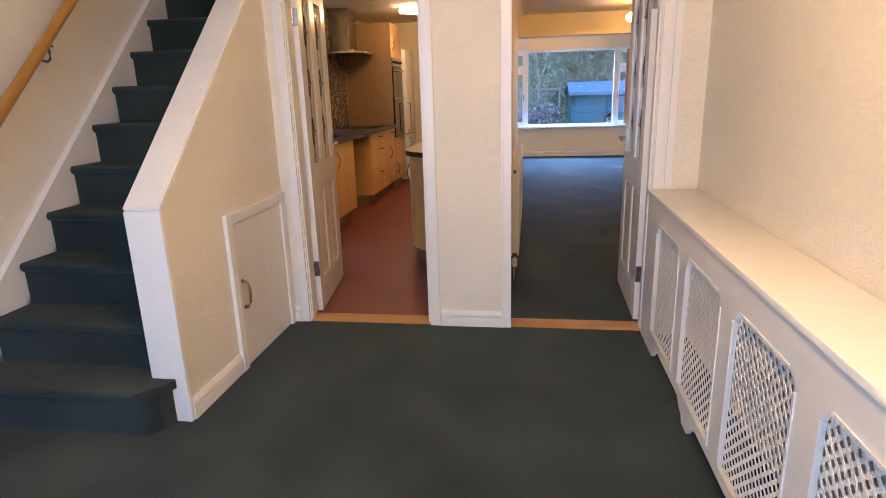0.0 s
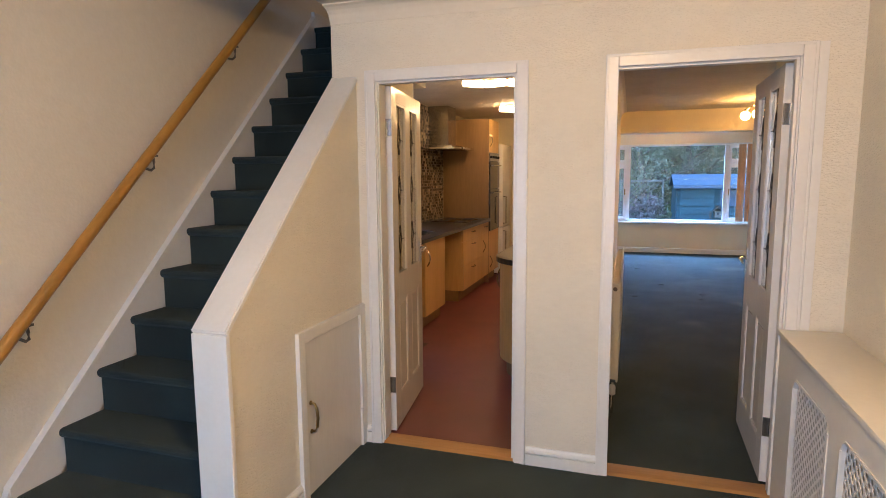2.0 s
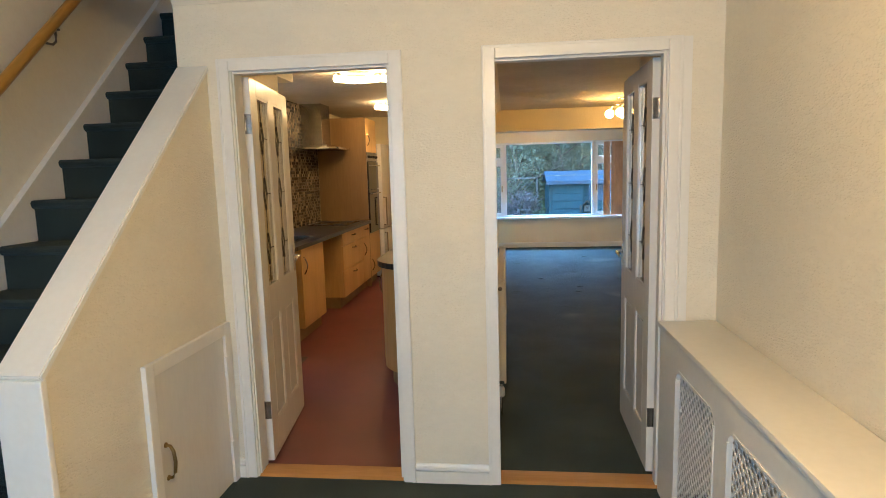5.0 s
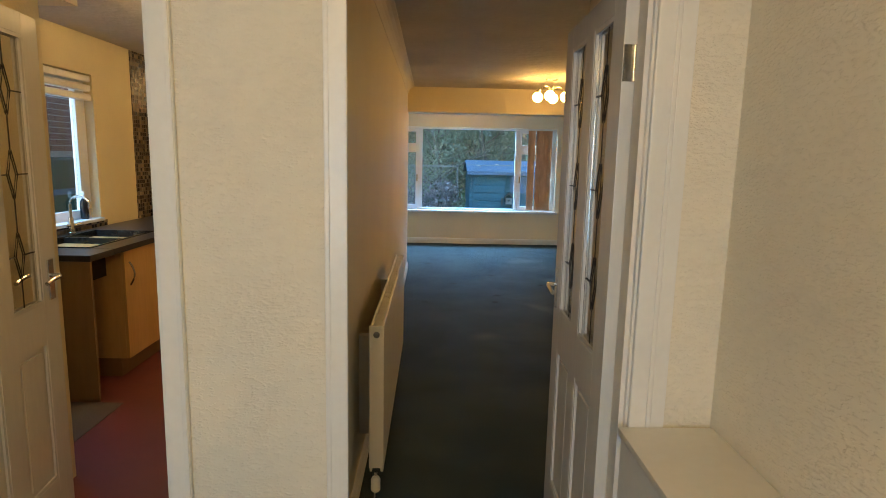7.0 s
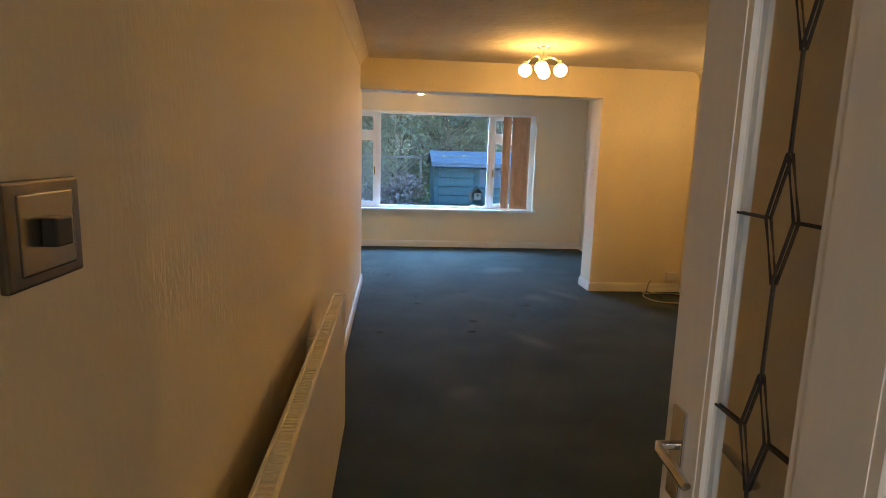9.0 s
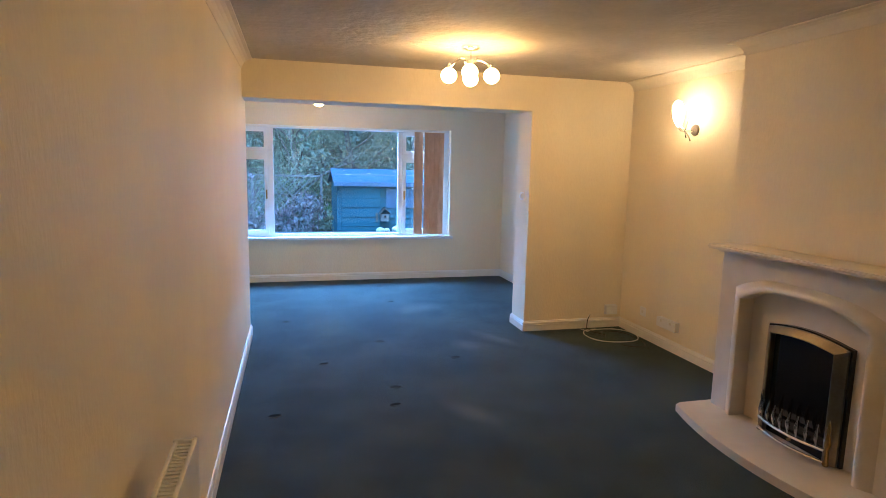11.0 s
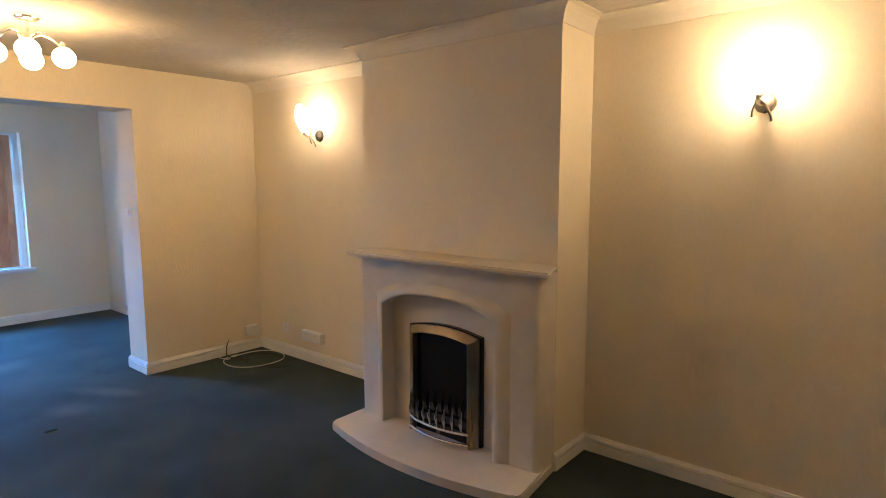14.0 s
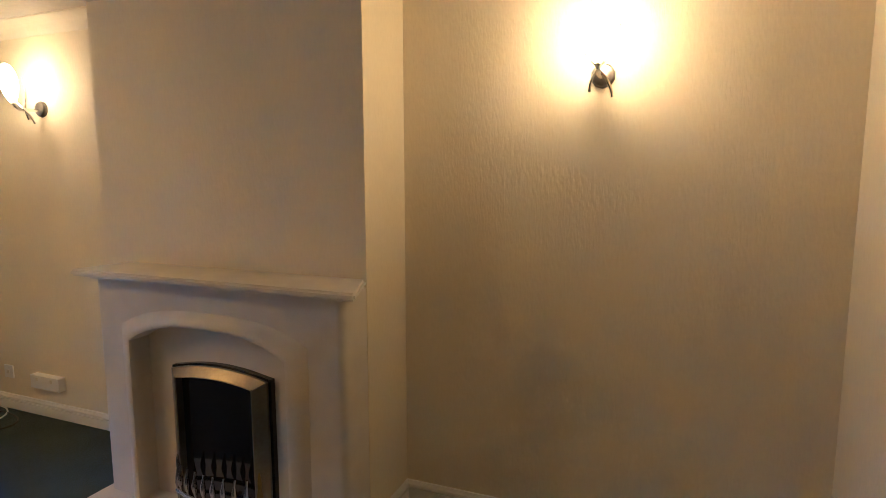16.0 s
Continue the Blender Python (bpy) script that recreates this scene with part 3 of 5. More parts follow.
def cupboard():
    ob = thing("understairs_cupboard", (-0.868, -0.35, 0), "white painted cupboard door under the stairs, closed", "cupboard")
    x = -0.868
    for b in ((x, x + 0.022, -0.672, -0.622, 0, 0.812), (x, x + 0.022, -0.048, 0.010, 0, 0.812), (x, x + 0.022, -0.622, -0.048, 0.757, 0.812)):
        part("frame", B(*b, bevel=0.004), PAINT, ob)
    part("door_panel", B(x, x + 0.010, -0.619, -0.052, 0.006, 0.752, bevel=0.002), DOOR_PAINT, ob, "flat white door panel")
    y = -0.575
    bm = tube(bmesh.new(), [(x + 0.012, y, 0.455), (x + 0.030, y, 0.452), (x + 0.042, y, 0.43), (x + 0.047, y, 0.385), (x + 0.042, y, 0.34), (x + 0.030, y, 0.318), (x + 0.012, y, 0.315)], lambda f: 0.0055 + 0.002 * math.sin(math.pi * f), 10)
    for z in (0.455, 0.315):
        lathe(bm, [(0.011, 0), (0.011, 0.004), (0.006, 0.007)], pose(x + 0.010, y, z, 0, 90, 0), 12)
    part("handle", bm, BRASS, ob, "curved aged brass handle", smooth=True)
    for z in (0.13, 0.56):
        part("hinge", B(x + 0.012, x + 0.026, -0.060, -0.044, z, z + 0.09, bevel=0.002), PLASTIC, ob, "white painted hinge")
    return ob


cupboard()


def radiator_cover():
    ob = thing("radiator_cover", (1.33, -1.48, 0), "long white painted radiator cover with lattice panels against the wall", "radiator cover")
    xf, L, top = 1.206, -2.99, 0.79
    part("top", B(1.193, 1.449, L - 0.01, 0.0, top + 0.006, top + 0.030, bevel=0.007), PAINT, ob, "cream painted top board", smooth=True)
    starts = [-0.255 - 0.568 * i for i in range(5)]
    front = bmesh.new()
    box(front, xf, xf + 0.018, L, -0.004, 0.69, top)
    box(front, xf, xf + 0.018, L, -0.004, 0.075, 0.115)
    edges = [-0.004] + [v for s in starts for v in (s, s - 0.455)] + [L]
    for a, b in zip(edges[0::2], edges[1::2]):
        box(front, xf, xf + 0.018, b, a, 0.115, 0.69)
    for s in starts:
        for a, d in ((s, -1), (s - 0.455, 1)):
            prism(front, [(a, 0.69), (a + d * 0.055, 0.69), (a + d * 0.034, 0.679), (a + d * 0.016, 0.664), (a, 0.635)], "x", xf, xf + 0.018)
    # shaped plinth: brackets with stepped ogee ends
    for a, b, c in ((-0.004, -0.30, -0.40), (L, L + 0.30, L + 0.40)):
        prism(front, [(a, 0.0), (b, 0.0), (b + (c - b) * 0.3, 0.008), (b + (c - b) * 0.35, 0.030), (b + (c - b) * 0.8, 0.045), (c, 0.075), (a, 0.075)], "x", xf, xf + 0.018)
    for c in (-0.98, -2.0):
        prism(front, [(c - 0.04, 0.0), (c + 0.04, 0.0), (c + 0.055, 0.03), (c + 0.10, 0.045), (c + 0.13, 0.075), (c - 0.13, 0.075), (c - 0.10, 0.045), (c - 0.055, 0.03)], "x", xf, xf + 0.018)
    part("front_frame", front, PAINT, ob, "white frame with clipped openings and shaped plinth")
    part("end_panel", B(xf + 0.018, 1.449, L, L + 0.018, 0, top), PAINT, ob)
    part("end_panel", B(xf + 0.018, 1.449, -0.022, -0.004, 0, top), PAINT, ob)
    for s in starts:
        beads = bmesh.new()
        y0, y1, z0, z1 = s - 0.455, s, 0.115, 0.69
        for q in ((y1 - 0.010, y1, z0, 0.64), (y0, y0 + 0.010, z0, 0.64), (y0 + 0.01, y1 - 0.01, z0, z0 + 0.010), (y0 + 0.05, y1 - 0.05, z1 - 0.010, z1)):
            box(beads, xf - 0.004, xf + 0.004, q[0], q[1], q[2], q[3])
        part("bead", beads, PAINT, ob)
        bm = bmesh.new()
        step, half = 0.041, 0.0058
        for layer, sign in ((0, 1), (1, -1)):
            k = -0.62
            while k < 0.62:
                # line z - zc = sign * (y - yc) + k, kept inside the opening
                yc, zc = (y0 + y1) / 2, (z0 + z1) / 2
                ends = []
                for y in (y0 - 0.005, y1 + 0.005):
                    z = zc + sign * (y - yc) + k
                    if z0 - 0.005 <= z <= z1 + 0.005:
                        ends.append((y, z))
                for z in (z0 - 0.005, z1 + 0.005):
                    y = yc + sign * (z - zc - k)
                    if y0 - 0.005 < y < y1 + 0.005:
                        ends.append((y, z))
                if len(ends) >= 2 and abs(ends[0][0] - ends[1][0]) > 0.02:
                    (ya, za), (yb, zb) = ends[:2]
                    d = Vector((yb - ya, zb - za)).normalized()
                    q = Vector((-d.y, d.x)) * half
                    x0 = xf + 0.0185 + 0.0012 * layer
                    prism(bm, [(ya + q.x, za + q.y), (yb + q.x, zb + q.y), (yb - q.x, zb - q.y), (ya - q.x, za - q.y)], "x", x0, x0 + 0.0012)
                k += step
        part("lattice", bm, PAINT, ob, "white diagonal lattice panel")
    return ob


radiator_cover()


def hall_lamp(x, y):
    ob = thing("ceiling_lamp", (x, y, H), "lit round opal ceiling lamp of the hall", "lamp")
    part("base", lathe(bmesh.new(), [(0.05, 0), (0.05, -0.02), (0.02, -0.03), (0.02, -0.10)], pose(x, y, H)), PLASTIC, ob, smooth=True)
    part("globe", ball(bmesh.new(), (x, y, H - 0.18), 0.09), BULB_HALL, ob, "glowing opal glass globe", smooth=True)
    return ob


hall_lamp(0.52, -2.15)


def coat_hook(y, z):
    ob = thing("coat_hook", (-1.87, y, z), "white double coat hook on a dark wooden plaque", "coat hook")
    part("plaque", B(-1.869, -1.853, y - 0.068, y + 0.068, z - 0.037, z + 0.037, bevel=0.004), PLAQUE, ob, "dark stained wooden plaque")
    part("base_plate", B(-1.853, -1.848, y - 0.016, y + 0.016, z - 0.022, z + 0.026, bevel=0.002), PLASTIC, ob)
    bm = tube(bmesh.new(), [(-1.849, y, z + 0.010), (-1.825, y, z + 0.004), (-1.805, y, z + 0.012), (-1.798, y, z + 0.030)], 0.006, 8)
    tube(bm, [(-1.849, y, z - 0.006), (-1.834, y, z - 0.020), (-1.820, y, z - 0.020), (-1.812, y, z - 0.008)], 0.0055, 8)
    ball(bm, (-1.798, y, z + 0.032), 0.009, 1.0, 10)
    ball(bm, (-1.812, y, z - 0.007), 0.008, 1.0, 10)
    part("hook", bm, PLASTIC, ob, "white enamelled double hook", smooth=True)
    for s in (-1, 1):
        part("screw", lathe(bmesh.new(), [(0.004, 0), (0.003, 0.0015)], pose(-1.848, y + s * 0.009, z + 0.018, 0, 90, 0), 8), BRASS, ob)
    return ob


coat_hook(-1.532, 1.872)

# ---------- garden window of the extension ----------
def garden_window():
    ob = thing("window_1", (1.35, 9.07, 0.6), "wide white garden window with casements at both ends", "window", kind="structure")
    y0, y1 = 9.03, 9.09
    xs = (-0.22, 2.905)
    for b in ((xs[0], xs[0] + 0.045, 0.60, 2.06), (xs[1] - 0.045, xs[1], 0.60, 2.06), (xs[0] + 0.045, xs[1] - 0.045, 0.60, 0.635), (xs[0] + 0.045, xs[1] - 0.045, 2.02, 2.06), (0.455, 0.522, 0.635, 2.02), (2.178, 2.24, 0.635, 2.02)):
        part("window_frame", B(b[0], b[1], y0, y1, b[2], b[3], bevel=0.003), UPVC, ob)
    for a, b in ((-0.175, 0.455), (2.24, 2.86)):
        part("transom", B(a, b, y0, y1, 1.66, 1.72, bevel=0.003), UPVC, ob)
        for z0, z1 in ((0.635, 1.66), (1.72, 2.02)):
            bm = bmesh.new()
            for q in ((a, a + 0.05, z0, z1), (b - 0.05, b, z0, z1), (a + 0.05, b - 0.05, z0, z0 + 0.05), (a + 0.05, b - 0.05, z1 - 0.05, z1)):
                box(bm, q[0], q[1], y0 - 0.012, y1 - 0.012, q[2], q[3], 0.003)
            sash = part("casement", bm, UPVC, ob)
            part("pane", B(a + 0.05, b - 0.05, 9.05, 9.056, z0 + 0.05, z1 - 0.05), PANE, ob).visible_shadow = False
            if z0 < 1:
                hx = b - 0.025 if a < 1 else a + 0.025
                part("window_handle", B(hx - 0.010, hx + 0.010, y0 - 0.045, y0 - 0.012, 1.10, 1.22, bevel=0.004), BRASS, sash, "small brass casement handle")
    part("pane", B(0.522, 2.178, 9.055, 9.061, 0.635, 2.02), PANE, ob).visible_shadow = False
    part("window_sill", B(-0.26, 2.945, 8.855, 9.03, 0.563, 0.598, bevel=0.006), UPVC, ob, "white sill board", smooth=True)
    return ob


garden_window()


def vertical_blind():
    ob = thing("vertical_blind", (2.62, 8.96, 2.02), "tan vertical blind slats drawn aside in the window", "blind")
    part("headrail", B(0.0, 2.87, 8.95, 8.985, 2.028, 2.056, bevel=0.003), PLASTIC, ob, "white headrail")
    for x, a in ((2.435, 10), (2.475, 6), (2.578, 9), (2.645, 12), (2.71, 7), (2.775, 10)):
        bm = prism(bmesh.new(), [(-0.044, 0.0), (-0.02, 0.004), (0.02, 0.004), (0.044, 0.0), (0.044, 0.0012), (0.02, 0.0052), (-0.02, 0.0052), (-0.044, 0.0012)], "z", 0.62, 2.03)
        bmesh.ops.transform(bm, matrix=pose(x, 8.965, 0, 0, 0, a), verts=bm.verts)
        part("slat", bm, BLIND, ob)
    return ob


vertical_blind()

# ---------- front door behind the start, glazed ----------
fd = thing("door_3", (-0.27, -4.8, 0), "white framed glazed front door panel", "door", kind="structure")
for b in ((-0.87, -0.81, 0.5, 2.1), (0.27, 0.33, 0.5, 2.1), (-0.81, 0.27, 0.5, 0.56), (-0.81, 0.27, 2.04, 2.1), (-0.30, -0.24, 0.56, 2.04)):
    part("frame", B(b[0], b[1], -4.83, -4.77, b[2], b[3]), UPVC, fd)
for a, b in ((-0.81, -0.30), (-0.24, 0.27)):
    part("pane", B(a, b, -4.803, -4.797, 0.56, 2.04), PANE, fd).visible_shadow = False


# ---------- lounge ----------
def arch(y0, y1, spring, rise, n=16):
    """Points of a flat arch with rounded shoulders from y0 to y1."""
    pts = []
    for k in range(n + 1):
        f = k / n
        y = y0 + (y1 - y0) * f
        u = abs(2 * f - 1)
        pts.append((y, spring + rise * (1 - u ** 3.0)))
    return pts


def fireplace():
    ob = thing("fireplace", (3.42, 3.47, 0), "cream stone fireplace surround with arched opening and mantel shelf", "fireplace")
    front = [(3.60, 2.832), (3.21, 2.785)] + [(3.185 - 0.11 * (1 - ((k - 10) / 10) ** 2), 2.795 + 1.36 * k / 20) for k in range(21)] + [(3.22, 4.172), (3.60, 4.172)]
    bm = prism(bmesh.new(), front, "z", 0.0, 0.050)
    edge = [e for e in bm.edges if all(v.co.z > 0.049 for v in e.verts)]
    bmesh.ops.bevel(bm, geom=edge, offset=0.008, segments=3, affect="EDGES")
    part("hearth", bm, STONE, ob, "bow-fronted polished stone hearth")
    part("back_panel", B(3.50, 3.60, 2.96, 4.05, 0.05, 1.0), STONE, ob)
    lip, rim = arch(3.090, 3.914, 0.800, 0.090), arch(3.000, 3.988, 0.862, 0.092)
    # face of the surround, its outer corners rounded over
    bm, r = bmesh.new(), 0.032
    turn = [(r - r * math.sin(a), r - r * math.cos(a)) for a in [radians(15 * k) for k in range(7)]]
    prism(bm, [(3.60, 2.837)] + [(3.425 + a, 2.837 + b) for a, b in reversed([(v, u) for u, v in turn])] + [(3.425, lip[0][0]), (3.60, lip[0][0])], "z", 0.05, 1.078)
    prism(bm, [(3.60, 4.140)] + [(3.425 + a, 4.140 - b) for a, b in reversed([(v, u) for u, v in turn])] + [(3.425, lip[-1][0]), (3.60, lip[-1][0])], "z", 0.05, 1.078)
    for (ya, za), (yb, zb) in zip(lip, lip[1:]):
        prism(bm, [(ya, za), (yb, zb), (yb, 1.078), (ya, 1.078)], "x", 3.425, 3.60)
    bmesh.ops.remove_doubles(bm, verts=bm.verts, dist=0.0002)
    part("surround_face", bm, STONE, ob, smooth=True)
    # raised roll that swells from the face to the lip of the arch
    lip, rim = [(lip[0][0], 0.051)] + lip + [(lip[-1][0], 0.051)], [(rim[0][0], 0.051)] + rim + [(rim[-1][0], 0.051)]
    bm, rows = bmesh.new(), []
    for f, x in ((0.0, 3.4246), (0.10, 3.419), (0.22, 3.411), (0.38, 3.402), (0.56, 3.395), (0.74, 3.391), (0.88, 3.391), (0.97, 3.395), (1.0, 3.402), (1.004, 3.426), (0.5, 3.4265)):
        rows.append([bm.verts.new((x, a[0] + (b[0] - a[0]) * f, a[1] + (b[1] - a[1]) * f)) for a, b in zip(rim, lip)])
    for a, b in zip(rows, rows[1:] + rows[:1]):
        for k in range(len(a) - 1):
            bm.faces.new((a[k], a[k + 1], b[k + 1], b[k]))
    part("arch_roll", bm, STONE, ob, "rounded roll moulding round the arch", smooth=True)
    bm = prism(bmesh.new(), [(3.395, 2.81), (3.60, 2.837), (3.60, 4.125), (3.395, 4.145)], "z", 1.062, 1.082)
    bmesh.ops.bevel(bm, geom=list(bm.edges), offset=0.007, segments=2, affect="EDGES")
    part("under_moulding", bm, STONE, ob)
    bm = prism(bmesh.new(), [(3.335, 2.732), (3.60, 2.838), (3.60, 4.122), (3.335, 4.174)], "z", 1.082, 1.112)
    bmesh.ops.bevel(bm, geom=list(bm.edges), offset=0.009, segments=3, affect="EDGES")
    part("mantel_shelf", bm, STONE, ob, "polished mantel shelf with canted ends")
    return ob


fireplace()


def gas_fire():
    ob = thing("gas_fire", (3.47, 3.485, 0.05), "inset gas fire with metal frame, black glass and cast fret", "fire")
    y0, y1, z0 = 3.234, 3.750, 0.052
    def top(y, d=0.0):
        return 0.676 + 0.032 * (1 - ((y - 3.492) / 0.26) ** 2) - d
    n = 14
    ring = [(y0 + (y1 - y0) * k / n, top(y0 + (y1 - y0) * k / n)) for k in range(n + 1)]
    bm = bmesh.new()
    prism(bm, [(y0 - 0.014, z0)] + [(y + (0.006 if k == n else -0.014 if k == 0 else 0), z + 0.010) for k, (y, z) in enumerate(ring)] + [(y1 + 0.006, z0)], "x", 3.476, 3.50)
    part("backing", bm, BLACK, ob, "black steel backing")
    bm = prism(bmesh.new(), [(y0 + 0.04, z0)] + [(y0 + 0.04 + (y1 - y0 - 0.08) * k / n, top(y0 + 0.04 + (y1 - y0 - 0.08) * k / n, 0.045)) for k in range(n + 1)] + [(y1 - 0.04, z0)], "x", 3.468, 3.476)
    part("glass", bm, BLACK_GLASS, ob, "dark glass front")
    w = 0.055

    def bevelled(outer, inner):
        """A strip of frame that rises from its outer edge to its inner edge."""
        bm, rows = bmesh.new(), []
        for line, x in ((outer, 3.476), (outer, 3.464), (inner, 3.432), ([(b[0] * 0.9 + a[0] * 0.1, b[1] * 0.9 + a[1] * 0.1) for a, b in zip(outer, inner)], 3.4305), (inner, 3.470)):
            rows.append([bm.verts.new((x, *p)) for p in line])
        rows = [rows[0], rows[1], rows[3], rows[2], rows[4]]
        for a, b in zip(rows, rows[1:] + rows[:1]):
            for k in range(len(a) - 1):
                bm.faces.new((a[k], a[k + 1], b[k + 1], b[k]))
        bm.faces.new([r[0] for r in rows]), bm.faces.new([r[-1] for r in rows])
        return bm
    low = [(y0 + w + (y1 - y0 - 2 * w) * k / n, top(y0 + w + (y1 - y0 - 2 * w) * k / n, 0.042)) for k in range(n + 1)]
    part("frame_top", bevelled(ring, low), PEWTER, ob, "satin champagne metal arched top")
    for a, b in ((ring[0], low[0]), (ring[-1], low[-1])):
        part("frame_side", bevelled([(a[0], z0), (a[0], a[1] - 0.0015)], [(b[0], z0), (b[0], b[1] - 0.0015)]), PEWTER, ob, "satin champagne metal side")
    def bow(y):
        return 3.420 - 0.045 * (1 - ((y - 3.485) / 0.23) ** 2)
    for z, r in ((0.140, 0.010), (0.075, 0.008)):
        part("fret_bar", tube(bmesh.new(), [(bow(y), y, z) for y in [3.265 + 0.44 * k / 12 for k in range(13)]], r, 8), CHROME, ob, smooth=True)
    for k in range(8):
        y = 3.305 + 0.36 * k / 7
        x = bow(y)
        pts = [(x, y + 0.006 * math.sin(3.6 * f), 0.145 + 0.125 * f) for f in [j / 8 for j in range(9)]]
        part("fret_finger", tube(bmesh.new(), pts, lambda f: 0.0045 + 0.0075 * math.sin(math.pi * min(1, f * 1.15)) ** 2, 8), STEEL, ob, smooth=True)
    for y in (3.262, 3.708):
        x = 3.430
        bm = lathe(bmesh.new(), [(0.012, 0.052), (0.016, 0.06), (0.012, 0.075), (0.010, 0.09), (0.013, 0.15), (0.018, 0.17), (0.014, 0.20), (0.008, 0.235), (0.010, 0.25), (0.007, 0.28), (0.002, 0.30)], pose(x, y, 0), 12)
        part("fret_post", bm, BRASS if y < 3.4 else STEEL, ob, smooth=True)
    part("control_knob", lathe(bmesh.new(), [(0.009, 0), (0.009, 0.014), (0.005, 0.016)], pose(3.405, 3.47, 0.105, 0, -90, 0), 12), BRASS, ob)
    return ob


gas_fire()


def sconce(y, z, lit):
    ob = thing("wall_light", (3.95, y, z), "lit wall light with crossed steel arms and frosted shade", "wall light", "wall lights")
    part("back_plate", lathe(bmesh.new(), [(0.047, 0.0), (0.047, 0.010), (0.040, 0.020), (0.012, 0.026)], pose(3.95, y, z, 0, -90, 0), 10), DARK_METAL, ob, smooth=True)
    for s in (-1, 1):
        low, high = (-0.042 * s, -0.088 if s > 0 else -0.062), (0.072 * s, 0.150)
        pts = []
        for k in range(13):
            f = k / 12
            bend = math.sin(math.pi * f)
            pts.append((3.885 - 0.012 * s - 0.095 * f, y + low[0] + (high[0] - low[0]) * f - s * 0.016 * math.sin(2 * math.pi * f), z + low[1] + (high[1] - low[1]) * f - 0.010 * bend))
        part("arm", tube(bmesh.new(), pts, lambda f: 0.0068 - 0.0045 * f, 8), CHROME, ob, "curved steel arm", smooth=True)
    part("spindle", tube(bmesh.new(), [(3.93, y, z - 0.01), (3.820, y, z - 0.012), (3.795, y, z + 0.004), (3.790, y, z + 0.03)], 0.009, 10), CHROME, ob, smooth=True)
    # a slender frosted tulip standing between the tips of the arms
    profile = [(0.012, 0.0), (0.020, 0.012), (0.034, 0.045), (0.044, 0.09), (0.046, 0.125), (0.040, 0.165), (0.026, 0.195), (0.008, 0.208)]
    bm = lathe(bmesh.new(), profile, pose(3.790, y, z + 0.022, 0, -8, 0), 20)
    part("shade", bm, lit, ob, "glowing frosted glass shade", smooth=True)
    return ob


sconce(1.995, 1.89, SHADE_LIT)
sconce(5.17, 1.90, SHADE_DIM)


def ceiling_lamp():
    x, y = 1.98, 5.05
    ob = thing("ceiling_light", (x, y, H), "lit chrome ceiling light with four opal glass globes", "ceiling light")
    part("canopy", lathe(bmesh.new(), [(0.062, 0), (0.062, -0.012), (0.050, -0.022), (0.012, -0.026)], pose(x, y, H)), CHROME, ob, smooth=True)
    part("stem", tube(bmesh.new(), [(x, y, H - 0.02), (x, y, H - 0.125)], 0.007), CHROME, ob, smooth=True)
    part("hub", ball(bmesh.new(), (x, y, H - 0.125), 0.018), CHROME, ob, smooth=True)
    for k in range(4):
        a = radians(72 + 90 * k)
        d = Vector((math.cos(a), math.sin(a), 0))
        s = Vector((-math.sin(a), math.cos(a), 0))
        pts = [Vector((x, y, H - 0.125)) + d * (0.135 * f) + s * (0.045 * math.sin(math.pi * f)) + Vector((0, 0, 0.045 * math.sin(math.pi * f) - 0.015 * f)) for f in [i / 10 for i in range(11)]]
        arm = part("arm", tube(bmesh.new(), pts, 0.006, 8), CHROME, ob, smooth=True)
        c = Vector((x, y, 0)) + d * 0.15
        part("holder", lathe(bmesh.new(), [(0.012, 0.03), (0.024, 0.0), (0.020, -0.008)], pose(c.x, c.y, H - 0.15)), CHROME, arm, smooth=True)
        part("globe", ball(bmesh.new(), (c.x, c.y, H - 0.200), 0.056, 0.96), BULB, ob, "glowing opal glass globe", smooth=True)
    return ob


ceiling_lamp()
ob = thing("ceiling_light", (1.05, 7.6, H), "small round ceiling light in the extension, lit", "ceiling light")
part("base", lathe(bmesh.new(), [(0.07, 0), (0.07, -0.03), (0.05, -0.04)], pose(1.05, 7.6, H)), PLASTIC, ob)
part("stem", tube(bmesh.new(), [(1.05, 7.6, H - 0.03), (1.05, 7.6, H - 0.12)], 0.012), PLASTIC, ob)
part("shade", ball(bmesh.new(), (1.05, 7.6, H - 0.165), 0.060, 0.85), BULB_EXTENSION, ob, "white opal shade", smooth=True)


